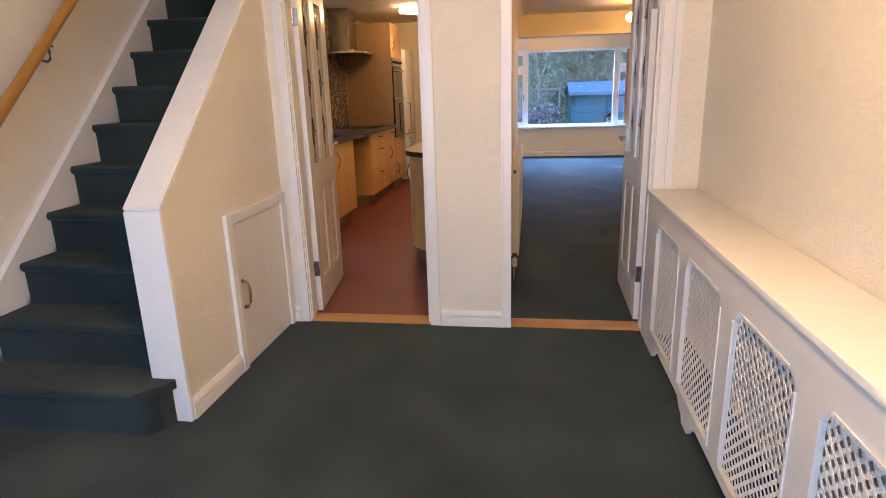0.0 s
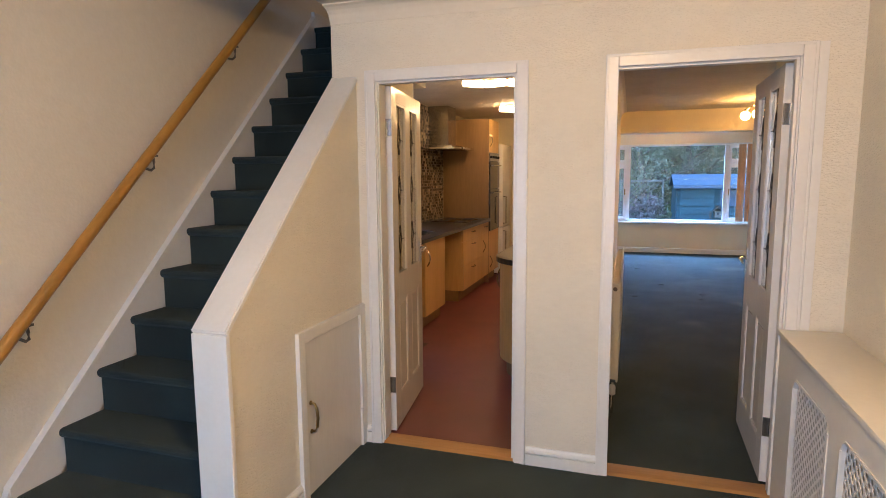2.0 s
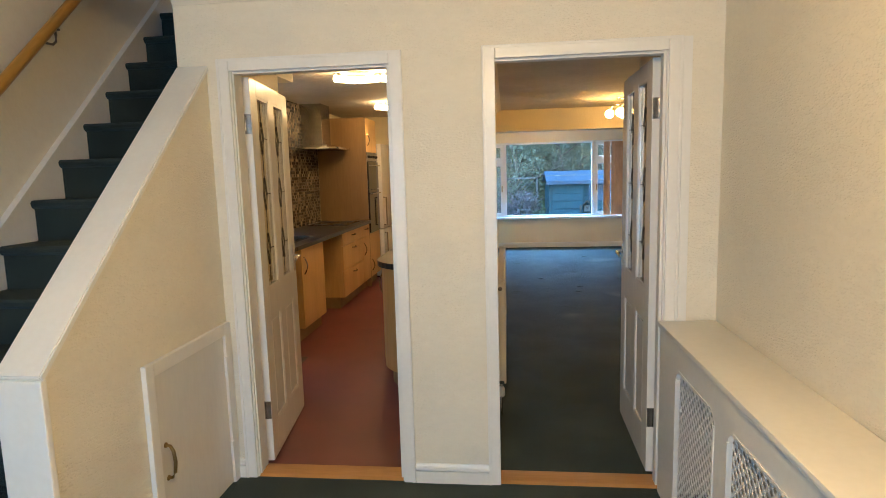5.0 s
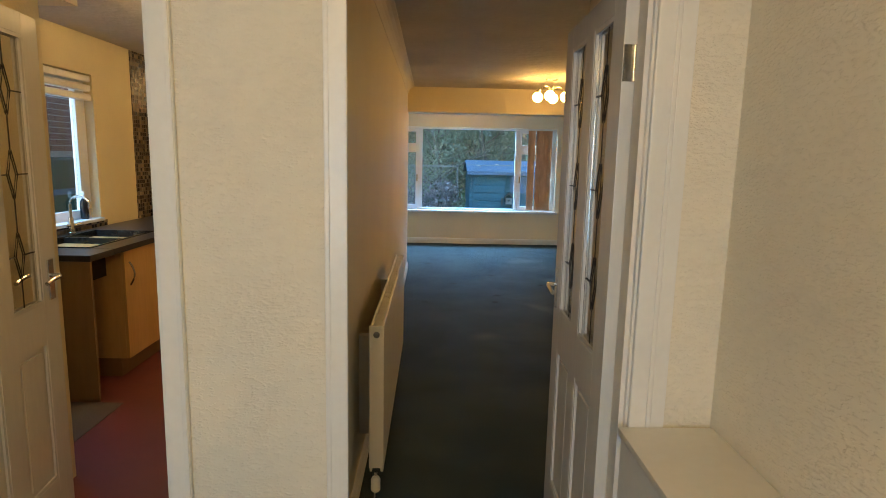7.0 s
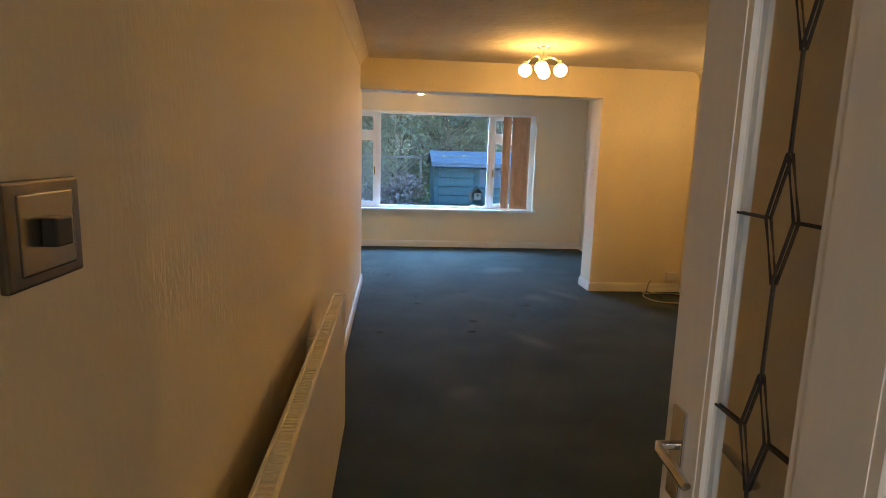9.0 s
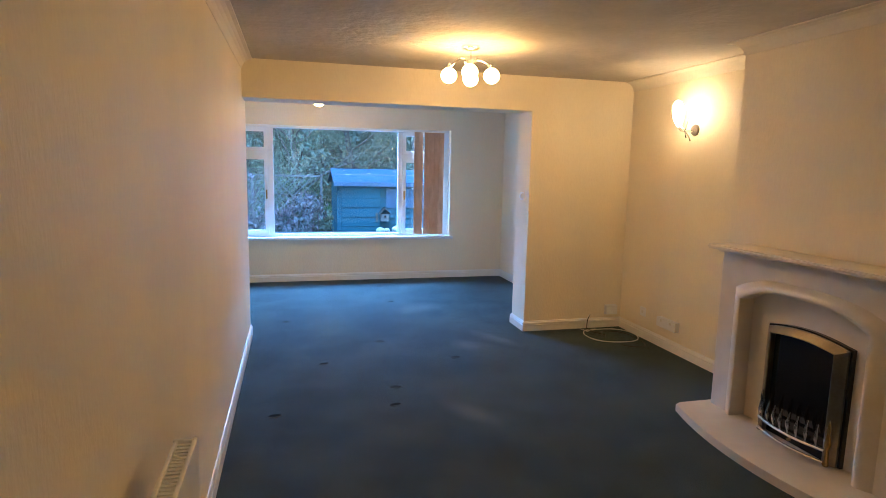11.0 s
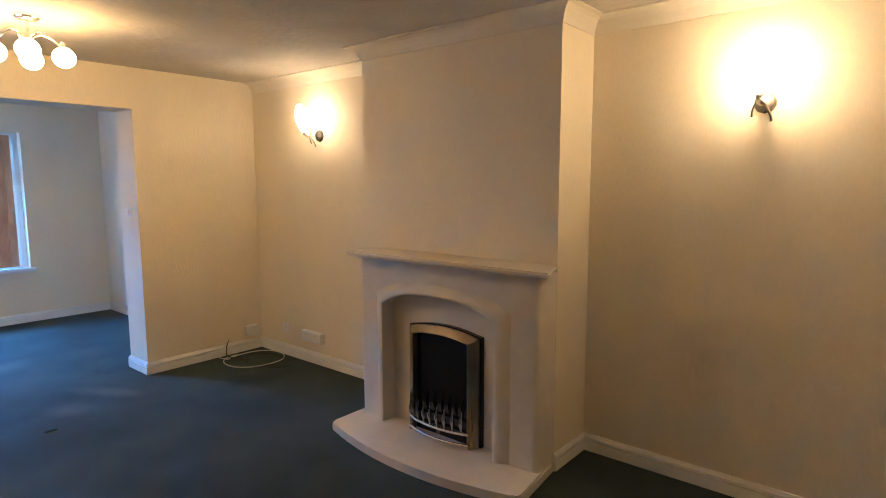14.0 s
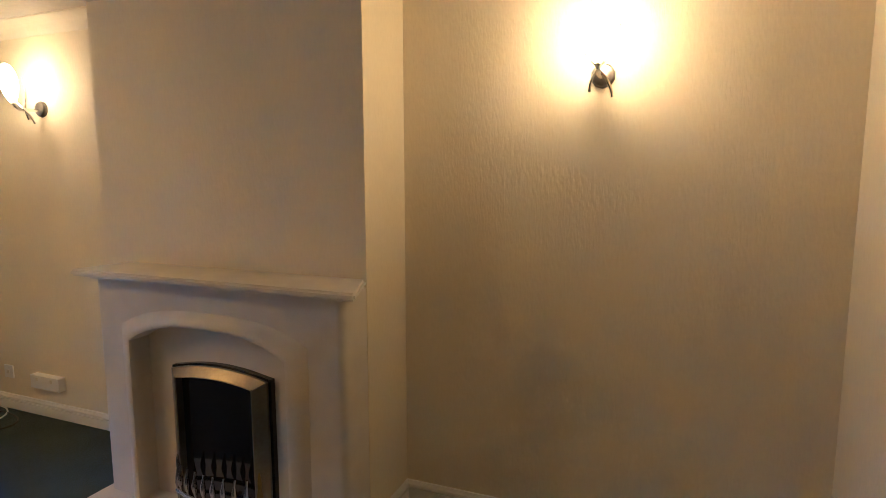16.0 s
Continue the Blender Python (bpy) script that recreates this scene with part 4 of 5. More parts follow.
def panel_radiator():
    ob = thing("radiator", (0.43, 1.65, 0.2), "white double panel radiator on the lounge wall", "radiator")
    y0, y1, z0, z1 = 0.835, 2.57, 0.20, 0.838
    for xa, xb in ((0.446, 0.457), (0.491, 0.504)):
        part("panel", B(xa, xb, y0, y1, z0, z1, bevel=0.005), RADIATOR, ob)
    # slatted outlet grille sunk between the two rims
    bm = bmesh.new()
    n = 96
    for k in range(n):
        y = y0 + 0.02 + (y1 - y0 - 0.04) * k / (n - 1)
        box(bm, 0.4575, 0.4905, y - 0.0055, y + 0.0055, z1 - 0.010, z1 - 0.005)
    part("top_grille", bm, RADIATOR, ob)
    part("fins", B(0.460, 0.488, y0 + 0.02, y1 - 0.02, z0 + 0.02, z1 - 0.03), DARK_METAL, ob)
    for y in (y0, y1):
        part("end_cap", B(0.444, 0.505, y - 0.006, y + 0.006, z0 + 0.02, z1 + 0.002, bevel=0.003), RADIATOR, ob)
    part("bleed_valve", lathe(bmesh.new(), [(0.013, 0), (0.013, 0.006), (0.007, 0.008)], pose(0.474, y0 - 0.006, z1 - 0.035, 90, 0, 0), 14), DARK_METAL, ob)
    bm = tube(bmesh.new(), [(0.474, y0 - 0.02, 0.004), (0.474, y0 - 0.02, 0.16), (0.474, y0 - 0.005, 0.2)], 0.0075, 10)
    part("pipe", bm, CHROME, ob, smooth=True)
    part("valve", lathe(bmesh.new(), [(0.013, 0), (0.020, 0.008), (0.020, 0.055), (0.014, 0.065)], pose(0.474, y0 - 0.02, 0.125), 14), PLASTIC, ob, "white lockshield valve", smooth=True)
    for y in (1.1, 2.3):
        part("wall_bracket", B(0.371, 0.447, y - 0.02, y + 0.02, 0.25, 0.72), RADIATOR, ob)
    return ob


panel_radiator()


def plate(name, m, w, h, mat, label, category, extras=()):
    """A wall plate lying in its own xz plane, facing -y."""
    ob = thing(name, m.translation, label, category)
    bm = B(-w / 2, w / 2, -0.009, 0, -h / 2, h / 2, bevel=0.003)
    bmesh.ops.transform(bm, matrix=m, verts=bm.verts)
    part("plate", bm, mat, ob)
    for nm, b, mt in extras:
        bm = B(*b, bevel=0.002)
        bmesh.ops.transform(bm, matrix=m, verts=bm.verts)
        part(nm, bm, mt, ob)
    return ob


EAST = lambda y, z: pose(3.95, y, z, 0, 0, -90)
plate("light_switch", pose(0.371, 0.555, 1.412, 0, 0, 90), 0.125, 0.10, DARK_METAL, "dark metal light switch plate with dimmer knob", "switch",
      [("inner_plate", (-0.045, 0.045, -0.011, -0.009, -0.038, 0.038), STEEL), ("dimmer_knob", (-0.014, 0.014, -0.026, -0.011, -0.014, 0.014), BLACK)])
plate("socket", EAST(5.71, 0.25), 0.085, 0.085, PLASTIC, "white plastic aerial socket on the wall", "socket", [("outlet", (-0.012, 0.012, -0.014, -0.009, -0.012, 0.012), CABLE_WHITE)])
plate("double_socket", EAST(5.31, 0.235), 0.26, 0.085, PLASTIC, "white double power socket above the skirting", "socket",
      [("box", (-0.13, 0.13, -0.045, -0.009, -0.042, 0.042), PLASTIC), ("switch", (-0.075, -0.055, -0.049, -0.045, 0.008, 0.03), CABLE_WHITE), ("switch", (0.055, 0.075, -0.049, -0.045, 0.008, 0.03), CABLE_WHITE)])
plate("junction_box", pose(3.835, 6.11, 0.18), 0.13, 0.10, PLASTIC, "white telephone junction box above the skirting", "socket", [("lid", (-0.06, 0.06, -0.040, -0.009, -0.045, 0.045), PLASTIC)])
plate("thermostat", pose(2.91, 6.27, 1.30, 0, 0, -90), 0.075, 0.075, PLASTIC, "small white thermostat in the opening", "thermostat", [("dial", (-0.02, 0.02, -0.022, -0.009, -0.02, 0.02), PLASTIC)])


def coil(name, mat, label, centre, rx, ry, turns, phase, tail):
    ob = thing(name, (*centre, 0), label, "cable")
    pts = []
    n = int(26 * turns)
    for k in range(n + 1):
        a = phase + 2 * math.pi * k / 26
        w = 1 + 0.10 * math.sin(a * 1.7 + phase)
        pts.append((centre[0] + rx * w * math.cos(a), centre[1] + ry * w * math.sin(a), 0.006 + 0.004 * (k / 26) + 0.003 * math.sin(a * 3)))
    pts += tail
    part("cord", tube(bmesh.new(), pts, 0.0048, 8), mat, ob, smooth=True)


coil("cable", CABLE_WHITE, "coiled white aerial cable lying on the carpet", (3.67, 5.79), 0.23, 0.24, 1.15, -4.6, [(3.45, 5.98, 0.03), (3.50, 6.04, 0.06), (3.56, 6.075, 0.10), (3.60, 6.088, 0.14)])
coil("cable", CABLE_BLACK, "coiled black cable lying on the carpet", (3.73, 5.68), 0.15, 0.25, 0.85, -2.4, [(3.62, 5.80, 0.014), (3.55, 5.90, 0.016), (3.52, 5.99, 0.03), (3.57, 6.07, 0.09), (3.605, 6.09, 0.14)])

# furniture dents and small marks on the lounge carpet
# shade in each dent and the highlight on its edge come from these colours
dent = material("shaded_pressed_pile", (0.007, 0.009, 0.008), 1.0, spec=0.05)
raised = material("highlit_raised_pile", (0.11, 0.12, 0.105), 0.95, spec=0.05)
for k, (x, y) in enumerate(((1.50, 6.03), (2.05, 5.48), (1.395, 4.62), (1.85, 7.57), (1.835, 8.41), (0.98, 5.52), (1.45, 4.93), (0.63, 4.60), (0.68, 6.85))):
    ob = thing("carpet_dent", (x, y, 0), "dent pressed in the carpet by furniture, its shade in the colour", "carpet mark", "carpet dents")
    m = pose(x, y, 0, 0, 0, 14 * (k % 3) - 10) @ Matrix.Diagonal((2.1, 1.3, 1, 1))
    part("hollow", lathe(bmesh.new(), [(0.019, 0.0006), (0.013, 0.0014), (0.001, 0.0016)], m, 14), dent, ob)
    bm = tube(bmesh.new(), [m @ Vector((0.020 * math.cos(a), 0.020 * math.sin(a), 0.001)) for a in [radians(195 + 15 * j) for j in range(11)]], lambda f: 0.0015 + 0.0035 * math.sin(math.pi * f), 6)
    part("highlit_edge_pile", bm, raised, ob, "edge of the dent, coloured paler for its highlight", smooth=True)


# ---------- kitchen ----------
XF = -1.33


def bow_handle(bm, p, length, vertical=True, out=(1, 0)):
    pts = []
    for k in range(9):
        f = k / 8
        s = (f - 0.5) * length
        d = 0.032 * math.sin(math.pi * f) + 0.002
        pts.append((p[0] + out[0] * d, p[1] + out[1] * d + (0 if vertical else s), p[2] + (s if vertical else 0)))
    tube(bm, pts, 0.006, 8)
    return bm


def base_unit(y0, y1, label, fronts, sides=True):
    ob = thing("base_cabinet", (-1.65, (y0 + y1) / 2, 0), label, "cabinet", "kitchen base cabinets")
    part("body", B(-1.99, XF - 0.02, y0, y1, 0.13, 0.868), BEECH, ob)
    part("plinth", B(-1.94, XF - 0.06, y0, y1, 0.002, 0.13), SHADED_BEECH, ob)
    for a, b, z0, z1, handle in fronts:
        nm = "door" if handle == "v" else "drawer"
        front = part(nm, B(XF - 0.02, XF, a + 0.002, b - 0.002, z0, z1, bevel=0.002), BEECH, ob)
        bm = bmesh.new()
        if handle == "v":
            bow_handle(bm, (XF, a + 0.06, z1 - 0.16), 0.16)
        else:
            bow_handle(bm, (XF, (a + b) / 2, z1 - 0.055), 0.14, False)
        part("handle", bm, STEEL, front, smooth=True)
    return ob


base_unit(2.36, 3.0, "beech kitchen base cabinet with bow handle, closed", [(2.36, 3.0, 0.13, 0.866, "v")])
base_unit(3.70, 4.62, "beech kitchen drawer cabinet with three drawers", [(3.70, 4.62, 0.72, 0.866, "h"), (3.70, 4.62, 0.43, 0.716, "h"), (3.70, 4.62, 0.13, 0.426, "h")])
base_unit(4.62, 5.0, "narrow beech kitchen cabinet with a drawer", [(4.62, 5.0, 0.72, 0.866, "h"), (4.62, 5.0, 0.13, 0.716, "v")])
# this panel is beech too, its shade carried by the veneer colour
ob = thing("end_panel", (-1.64, 1.95, 0), "beech cabinet end panel beside the sink, darkened for its shade", "panel")
part("board", B(-1.99, XF + 0.02, 1.945, 1.963, 0.003, 0.868), SHADED_BEECH, ob)
ob = thing("worktop", (-1.65, 3.4, 0.87), "black laminate worktop along the kitchen wall", "worktop")
bm = bmesh.new()
box(bm, -1.998, XF + 0.03, 1.935, 2.20, 0.87, 0.908, 0.004)
box(bm, -1.998, XF + 0.03, 3.05, 4.998, 0.87, 0.908, 0.004)
box(bm, -1.45, XF + 0.03, 2.20, 3.05, 0.87, 0.908, 0.004)
box(bm, -1.998, -1.90, 2.20, 3.05, 0.87, 0.908, 0.004)
part("slab", bm, WORKTOP, ob)
ob = thing("sink", (-1.68, 2.62, 0.91), "black composite sink set in the worktop", "sink")
bm = bmesh.new()
for b in ((-1.90, -1.885, 2.20, 3.05, 0.72, 0.914), (-1.465, -1.45, 2.20, 3.05, 0.72, 0.914), (-1.885, -1.465, 2.20, 2.215, 0.72, 0.914), (-1.885, -1.465, 3.035, 3.05, 0.72, 0.914), (-1.885, -1.465, 2.63, 2.65, 0.72, 0.910)):
    box(bm, *b, 0.003)
part("bowl_wall", bm, BLACK, ob)
part("bowl_floor", B(-1.90, -1.45, 2.20, 3.05, 0.70, 0.72), BLACK, ob)
ob = thing("tap", (-1.925, 2.80, 0.91), "chrome swan-neck kitchen mixer tap", "tap")
part("body", lathe(bmesh.new(), [(0.026, 0.0), (0.026, 0.012), (0.017, 0.02), (0.017, 0.12), (0.012, 0.13)], pose(-1.925, 2.80, 0.908), 16), CHROME, ob, smooth=True)
part("spout", tube(bmesh.new(), [(-1.925, 2.80, 1.03)] + [(-1.925 + 0.085 - 0.085 * math.cos(a), 2.80 - 0.022 * (1 - math.cos(a)), 1.13 + 0.06 * math.sin(a)) for a in [math.pi * k / 10 for k in range(10)]] + [(-1.755, 2.756, 1.10)], 0.011, 10), CHROME, ob, smooth=True)
for s in (-1, 1):
    part("lever", tube(bmesh.new(), [(-1.925, 2.80, 0.97), (-1.925, 2.80 + s * 0.05, 0.975), (-1.90, 2.80 + s * 0.08, 0.985)], 0.007, 8), CHROME, ob, smooth=True)
ob = thing("soap_bottle", (-2.04, 3.17, 0.98), "dark washing-up liquid bottle with white cap on the sill", "bottle")
part("body", lathe(bmesh.new(), [(0.026, 0), (0.030, 0.01), (0.030, 0.11), (0.026, 0.14), (0.012, 0.165)], pose(-2.04, 3.17, 0.981), 16), BLACK, ob, smooth=True)
part("cap", lathe(bmesh.new(), [(0.014, 0), (0.014, 0.03), (0.009, 0.05)], pose(-2.04, 3.17, 1.145), 14), PLASTIC, ob, smooth=True)

# tiles, window and blind on the sink wall
solid("wall_tiles", [(-2.0, -1.992, 3.92, 5.0, 0.908, 2.395)], MOSAIC)
solid("wall_tiles_upstand", [(-2.0, -1.992, 1.945, 3.4, 0.908, 0.955)], MOSAIC)
ob = thing("window_2", (-2.1, 2.57, 0.96), "white kitchen window over the sink", "window", kind="structure")
for b in ((1.75, 1.81, 0.98, 2.1), (3.2, 3.32, 0.98, 2.1), (1.81, 3.2, 0.98, 1.05), (1.81, 3.2, 2.03, 2.1), (2.44, 2.50, 1.05, 2.03)):
    part("window_frame", B(-2.118, -2.07, b[0], b[1], b[2], b[3], bevel=0.003), UPVC, ob)
for a, b in ((1.81, 2.44), (2.50, 3.2)):
    part("pane", B(-2.097, -2.092, a, b, 1.05, 2.03), PANE, ob).visible_shadow = False
part("window_sill", B(-2.12, -1.965, 1.75, 3.32, 0.956, 0.980, bevel=0.003), UPVC, ob, "white tiled sill")
ob = thing("roller_blind", (-2.03, 2.57, 2.05), "pale blind drawn up over the kitchen window", "blind")
for z in (1.90, 1.97, 2.04):
    part("fold", B(-2.06, -2.0, 1.78, 3.30, z, z + 0.05, bevel=0.01), PLASTIC, ob)

ob = thing("tall_cabinet", (-1.65, 5.32, 0), "tall beech oven housing cabinet", "cabinet")
# same beech as the body, side darkened in colour for shade
part("side_panel", B(-1.99, XF, 5.0, 5.018, 0.003, 2.27), SHADED_BEECH, ob, "beech veneer side panel, darkened for its shade")
part("body", B(-1.99, XF - 0.02, 5.018, 5.62, 0.13, 2.27), BEECH, ob)
part("plinth", B(-1.94, XF - 0.06, 5.018, 5.62, 0.003, 0.13), SHADED_BEECH, ob)
for z0, z1 in ((0.13, 0.72), (1.82, 2.268)):
    d = part("door", B(XF - 0.02, XF, 5.02, 5.618, z0, z1, bevel=0.002), BEECH, ob)
    part("handle", bow_handle(bmesh.new(), (XF, 5.09, z0 + 0.16), 0.16), STEEL, d, smooth=True)
ob = thing("double_oven", (-1.6, 5.32, 0.73), "black built-in double oven with steel trim", "oven")
part("body", B(-1.9, XF - 0.002, 5.025, 5.615, 0.725, 1.815), BLACK, ob)
part("control_panel", B(XF - 0.002, XF + 0.012, 5.025, 5.615, 1.70, 1.815, bevel=0.003), STEEL, ob, "steel control panel")
for k in range(4):
    part("knob", lathe(bmesh.new(), [(0.018, 0), (0.016, 0.02), (0.004, 0.022)], pose(XF + 0.012, 5.10 + 0.145 * k, 1.757, 0, 90, 0), 12), BLACK, ob)
for z0, z1 in ((1.32, 1.69), (0.73, 1.31)):
    d = part("oven_door", B(XF - 0.002, XF + 0.018, 5.03, 5.61, z0, z1, bevel=0.003), BLACK_GLASS, ob, "black glass oven door")
    part("handle", tube(bmesh.new(), [(XF + 0.018, 5.07, z1 - 0.05), (XF + 0.05, 5.07, z1 - 0.05), (XF + 0.05, 5.57, z1 - 0.05), (XF + 0.018, 5.57, z1 - 0.05)], 0.008, 8), STEEL, d, smooth=True)
ob = thing("fridge_freezer", (-1.62, 5.96, 0), "tall white fridge freezer with long handles", "fridge")
part("body", B(-1.98, -1.34, 5.66, 6.26, 0.03, 1.96, bevel=0.006), APPLIANCE, ob)
for z0, z1 in ((0.04, 0.72), (0.735, 1.955)):
    d = part("door", B(-1.335, -1.27, 5.662, 6.258, z0, z1, bevel=0.010), APPLIANCE, ob, smooth=True)
    za = z1 - 0.05 if z0 < 0.5 else z0 + 0.05
    zb = za + (-0.40 if z0 < 0.5 else 0.40)
    part("handle", tube(bmesh.new(), [(-1.27, 5.71, za), (-1.23, 5.71, za), (-1.23, 5.71, zb), (-1.27, 5.71, zb)], 0.009, 8), STEEL, d, smooth=True)
for a in (-1.9, -1.4):
    part("foot", lathe(bmesh.new(), [(0.02, 0.003), (0.02, 0.03)], pose(a, 5.75, 0), 10), BLACK, ob)

ob = thing("cooker_hood", (-1.8, 4.59, 1.85), "stainless steel chimney cooker hood with flat canopy", "cooker hood")
part("chimney", B(-1.99, -1.73, 4.42, 4.76, 1.90, H - 0.002, bevel=0.002), STEEL, ob)
bm = prism(bmesh.new(), [(-1.99, 4.18), (-1.58, 4.18), (-1.52, 4.26), (-1.50, 4.59), (-1.52, 4.92), (-1.58, 4.99), (-1.99, 4.99)], "z", 1.842, 1.862)
part("canopy", bm, STEEL, ob)
part("base", B(-1.99, -1.66, 4.36, 4.82, 1.862, 1.90, bevel=0.003), STEEL, ob)
part("front_strip", B(-1.512, -1.498, 4.34, 4.84, 1.838, 1.866, bevel=0.003), CHROME, ob)
ob = thing("hob", (-1.66, 4.5, 0.91), "black glass hob in the worktop", "hob")
part("glass", B(-1.93, -1.42, 4.25, 4.85, 0.908, 0.914, bevel=0.002), BLACK_GLASS, ob)
for a, b in ((-1.80, 4.39), (-1.80, 4.71), (-1.55, 4.39), (-1.55, 4.71)):
    part("ring", lathe(bmesh.new(), [(0.085, 0.914), (0.085, 0.9155), (0.08, 0.9155), (0.08, 0.914)], pose(a, b, 0), 24), DARK_METAL, ob)


def peninsula():
    ob = thing("peninsula_cabinet", (0.0, 1.6, 0), "beech kitchen peninsula with rounded end under a black top", "cabinet")
    def shape(r, inset):
        x0, x1, y0, y1 = -0.42 + inset, 0.248, 1.10 + inset, 2.6
        return [(x0, y1)] + [(x0 + r - r * math.cos(a), y0 + r - r * math.sin(a)) for a in [radians(9 * k) for k in range(11)]] + [(x1, y0), (x1, y1)]
    part("body", prism(bmesh.new(), shape(0.36, 0.03), "z", 0.13, 0.868), BEECH, ob)
    part("plinth", prism(bmesh.new(), shape(0.32, 0.08), "z", 0.003, 0.13), SHADED_BEECH, ob)
    front = part("door", prism(bmesh.new(), [(-0.408, 1.52), (-0.391, 1.52), (-0.391, 2.02), (-0.408, 2.02)], "z", 0.14, 0.862), BEECH, ob)
    part("handle", bow_handle(bmesh.new(), (-0.408, 1.58, 0.70), 0.18, True, (-1, 0)), STEEL, front, smooth=True)
    top = prism(bmesh.new(), shape(0.38, 0.0), "z", 0.87, 0.908)
    bmesh.ops.bevel(top, geom=[e for e in top.edges if abs(e.verts[0].co.z - e.verts[1].co.z) < 0.001], offset=0.006, segments=2, affect="EDGES")
    part("top", top, WORKTOP, ob, "black laminate top with rounded end")
    return ob


peninsula()


def spot_bar(x, y, turn):
    ob = thing("spotlight_bar", (x, y, H), "lit chrome ceiling spotlight bar with glass shades", "ceiling light", "kitchen spotlights")
    m = pose(x, y, H, 0, 0, turn)
    bm = B(-0.30, 0.30, -0.03, 0.03, -0.022, 0.0, bevel=0.006)
    bmesh.ops.transform(bm, matrix=m, verts=bm.verts)
    bar = part("bar", bm, CHROME, ob)
    for k in range(3):
        c = m @ Vector((-0.20 + 0.20 * k, 0.0, 0))
        part("neck", tube(bmesh.new(), [(c.x, c.y, H - 0.02), (c.x, c.y, H - 0.05)], 0.008), CHROME, bar)
        d = m.to_3x3() @ Vector((0.095, 0.055 * (-1) ** k, 0))
        pts = [Vector((c.x, c.y, H - 0.062)) + d * f for f in (-1, -0.92, -0.5, 0, 0.5, 0.92, 1)]
        part("shade", tube(bmesh.new(), pts, lambda f: 0.030 if 0.1 < f < 0.9 else 0.018, 12), BULB_KITCHEN, ob, "glowing frosted glass tube", smooth=True)
    return ob


spot_bar(-0.66, 2.45, 15)
spot_bar(-0.80, 4.65, 15)
ob = thing("door_4", (-0.55, 6.4, 0), "white rear kitchen door in its frame, closed", "door", kind="structure")
for b in ((-0.96, -0.90, 0.003, 2.04), (-0.14, -0.08, 0.003, 2.04), (-0.90, -0.14, 1.98, 2.04)):
    part("frame", B(b[0], b[1], 6.375, 6.399, b[2], b[3], bevel=0.003), PAINT, ob)
part("leaf", B(-0.90, -0.14, 6.380, 6.397, 0.01, 1.98), DOOR_PAINT, ob)


# ---------- garden ----------
solid("ground", [(-60, 60, -60, 90, -0.55, -0.45)], GRASS)
rnd = random.Random(7)
WOODS = material("distant_woodland", (0.12, 0.17, 0.07), 1.0, second=(0.03, 0.045, 0.02), scale=2.2, grain=14, mix=0.35)
solid("backdrop", [(-40, 40, 27.0, 27.2, -0.45, 9.0)], WOODS)


def shed():
    ob = thing("garden_shed", (3.4, 14.3, -0.45), "green boarded garden shed with grey felt roof", "shed")
    x0, x1, yf, yb, z0, z1 = 1.68, 5.2, 13.6, 15.4, -0.45, 1.19
    part("wall", B(x0, x1, yf, yb, z0, z1), SHED_WOOD, ob)
    n = 13
    for k in range(n):
        z = z0 + (z1 - z0) * k / n
        bm = prism(bmesh.new(), [(yf - 0.040, z), (yf, z), (yf, z + (z1 - z0) / n), (yf - 0.008, z + (z1 - z0) / n)], "x", x0, x1)
        part("board", bm, SHED_WOOD, ob)
    door = part("door", B(x0 + 0.08, x0 + 0.92, yf - 0.065, yf - 0.035, z0 + 0.05, z1 - 0.08, bevel=0.004), SHED_WOOD, ob, "green boarded shed door")
    for k in range(7):
        z = z0 + 0.09 + 0.205 * k
        part("board", B(x0 + 0.10, x0 + 0.90, yf - 0.080, yf - 0.063, z, z + 0.180, bevel=0.004), SHED_WOOD, door)
    part("latch", B(x0 + 0.82, x0 + 0.86, yf - 0.098, yf - 0.078, 0.35, 0.55), DARK_METAL, door)
    part("window", B(x0 + 1.05, x0 + 2.0, yf - 0.055, yf - 0.03, 0.66, 1.08, bevel=0.004), material("blue_shed_shutter", (0.09, 0.16, 0.26), 0.5), ob, "blue-grey shed shutter")
    bm = prism(bmesh.new(), [(yf - 0.14, z1 - 0.04), (yf - 0.14, z1 + 0.0), (14.5, 1.48), (yb + 0.14, z1 + 0.0), (yb + 0.14, z1 - 0.04), (14.5, 1.43)], "x", x0 - 0.08, x1 + 0.08)
    roof = part("roof", bm, SHED_ROOF, ob, "grey felt roof with fallen leaves")
    part("felt_lap", prism(bmesh.new(), [(14.02, 1.345), (14.05, 1.354), (14.05, 1.366), (14.02, 1.357)], "x", x0 - 0.08, x1 + 0.08), TRELLIS, roof)
    part("batten", B(x0 - 0.08, x1 + 0.08, yf - 0.16, yf - 0.14, z1 - 0.07, z1 + 0.02), SHED_ROOF, roof)
    return ob


shed()
for k in range(11):
    x, f = 1.75 + rnd.random() * 3.0, rnd.random()
    y, z = 13.5 + f * 0.95, 1.205 + f * 0.265
    bm = prism(bmesh.new(), [(-0.05, 0), (0, -0.028), (0.05, 0), (0, 0.028)], "z", 0, 0.004)
    bmesh.ops.transform(bm, matrix=pose(x, y, z + 0.006, 15.5, 0, rnd.random() * 360), verts=bm.verts)
    tagged(mesh("fallen_leaf", bm, material("pale_dead_leaf", (0.55, 0.50, 0.38), 0.8) if k == 0 else bpy.data.materials["pale_dead_leaf"]), "pale fallen leaf on the shed roof", "leaf", "fallen leaves")
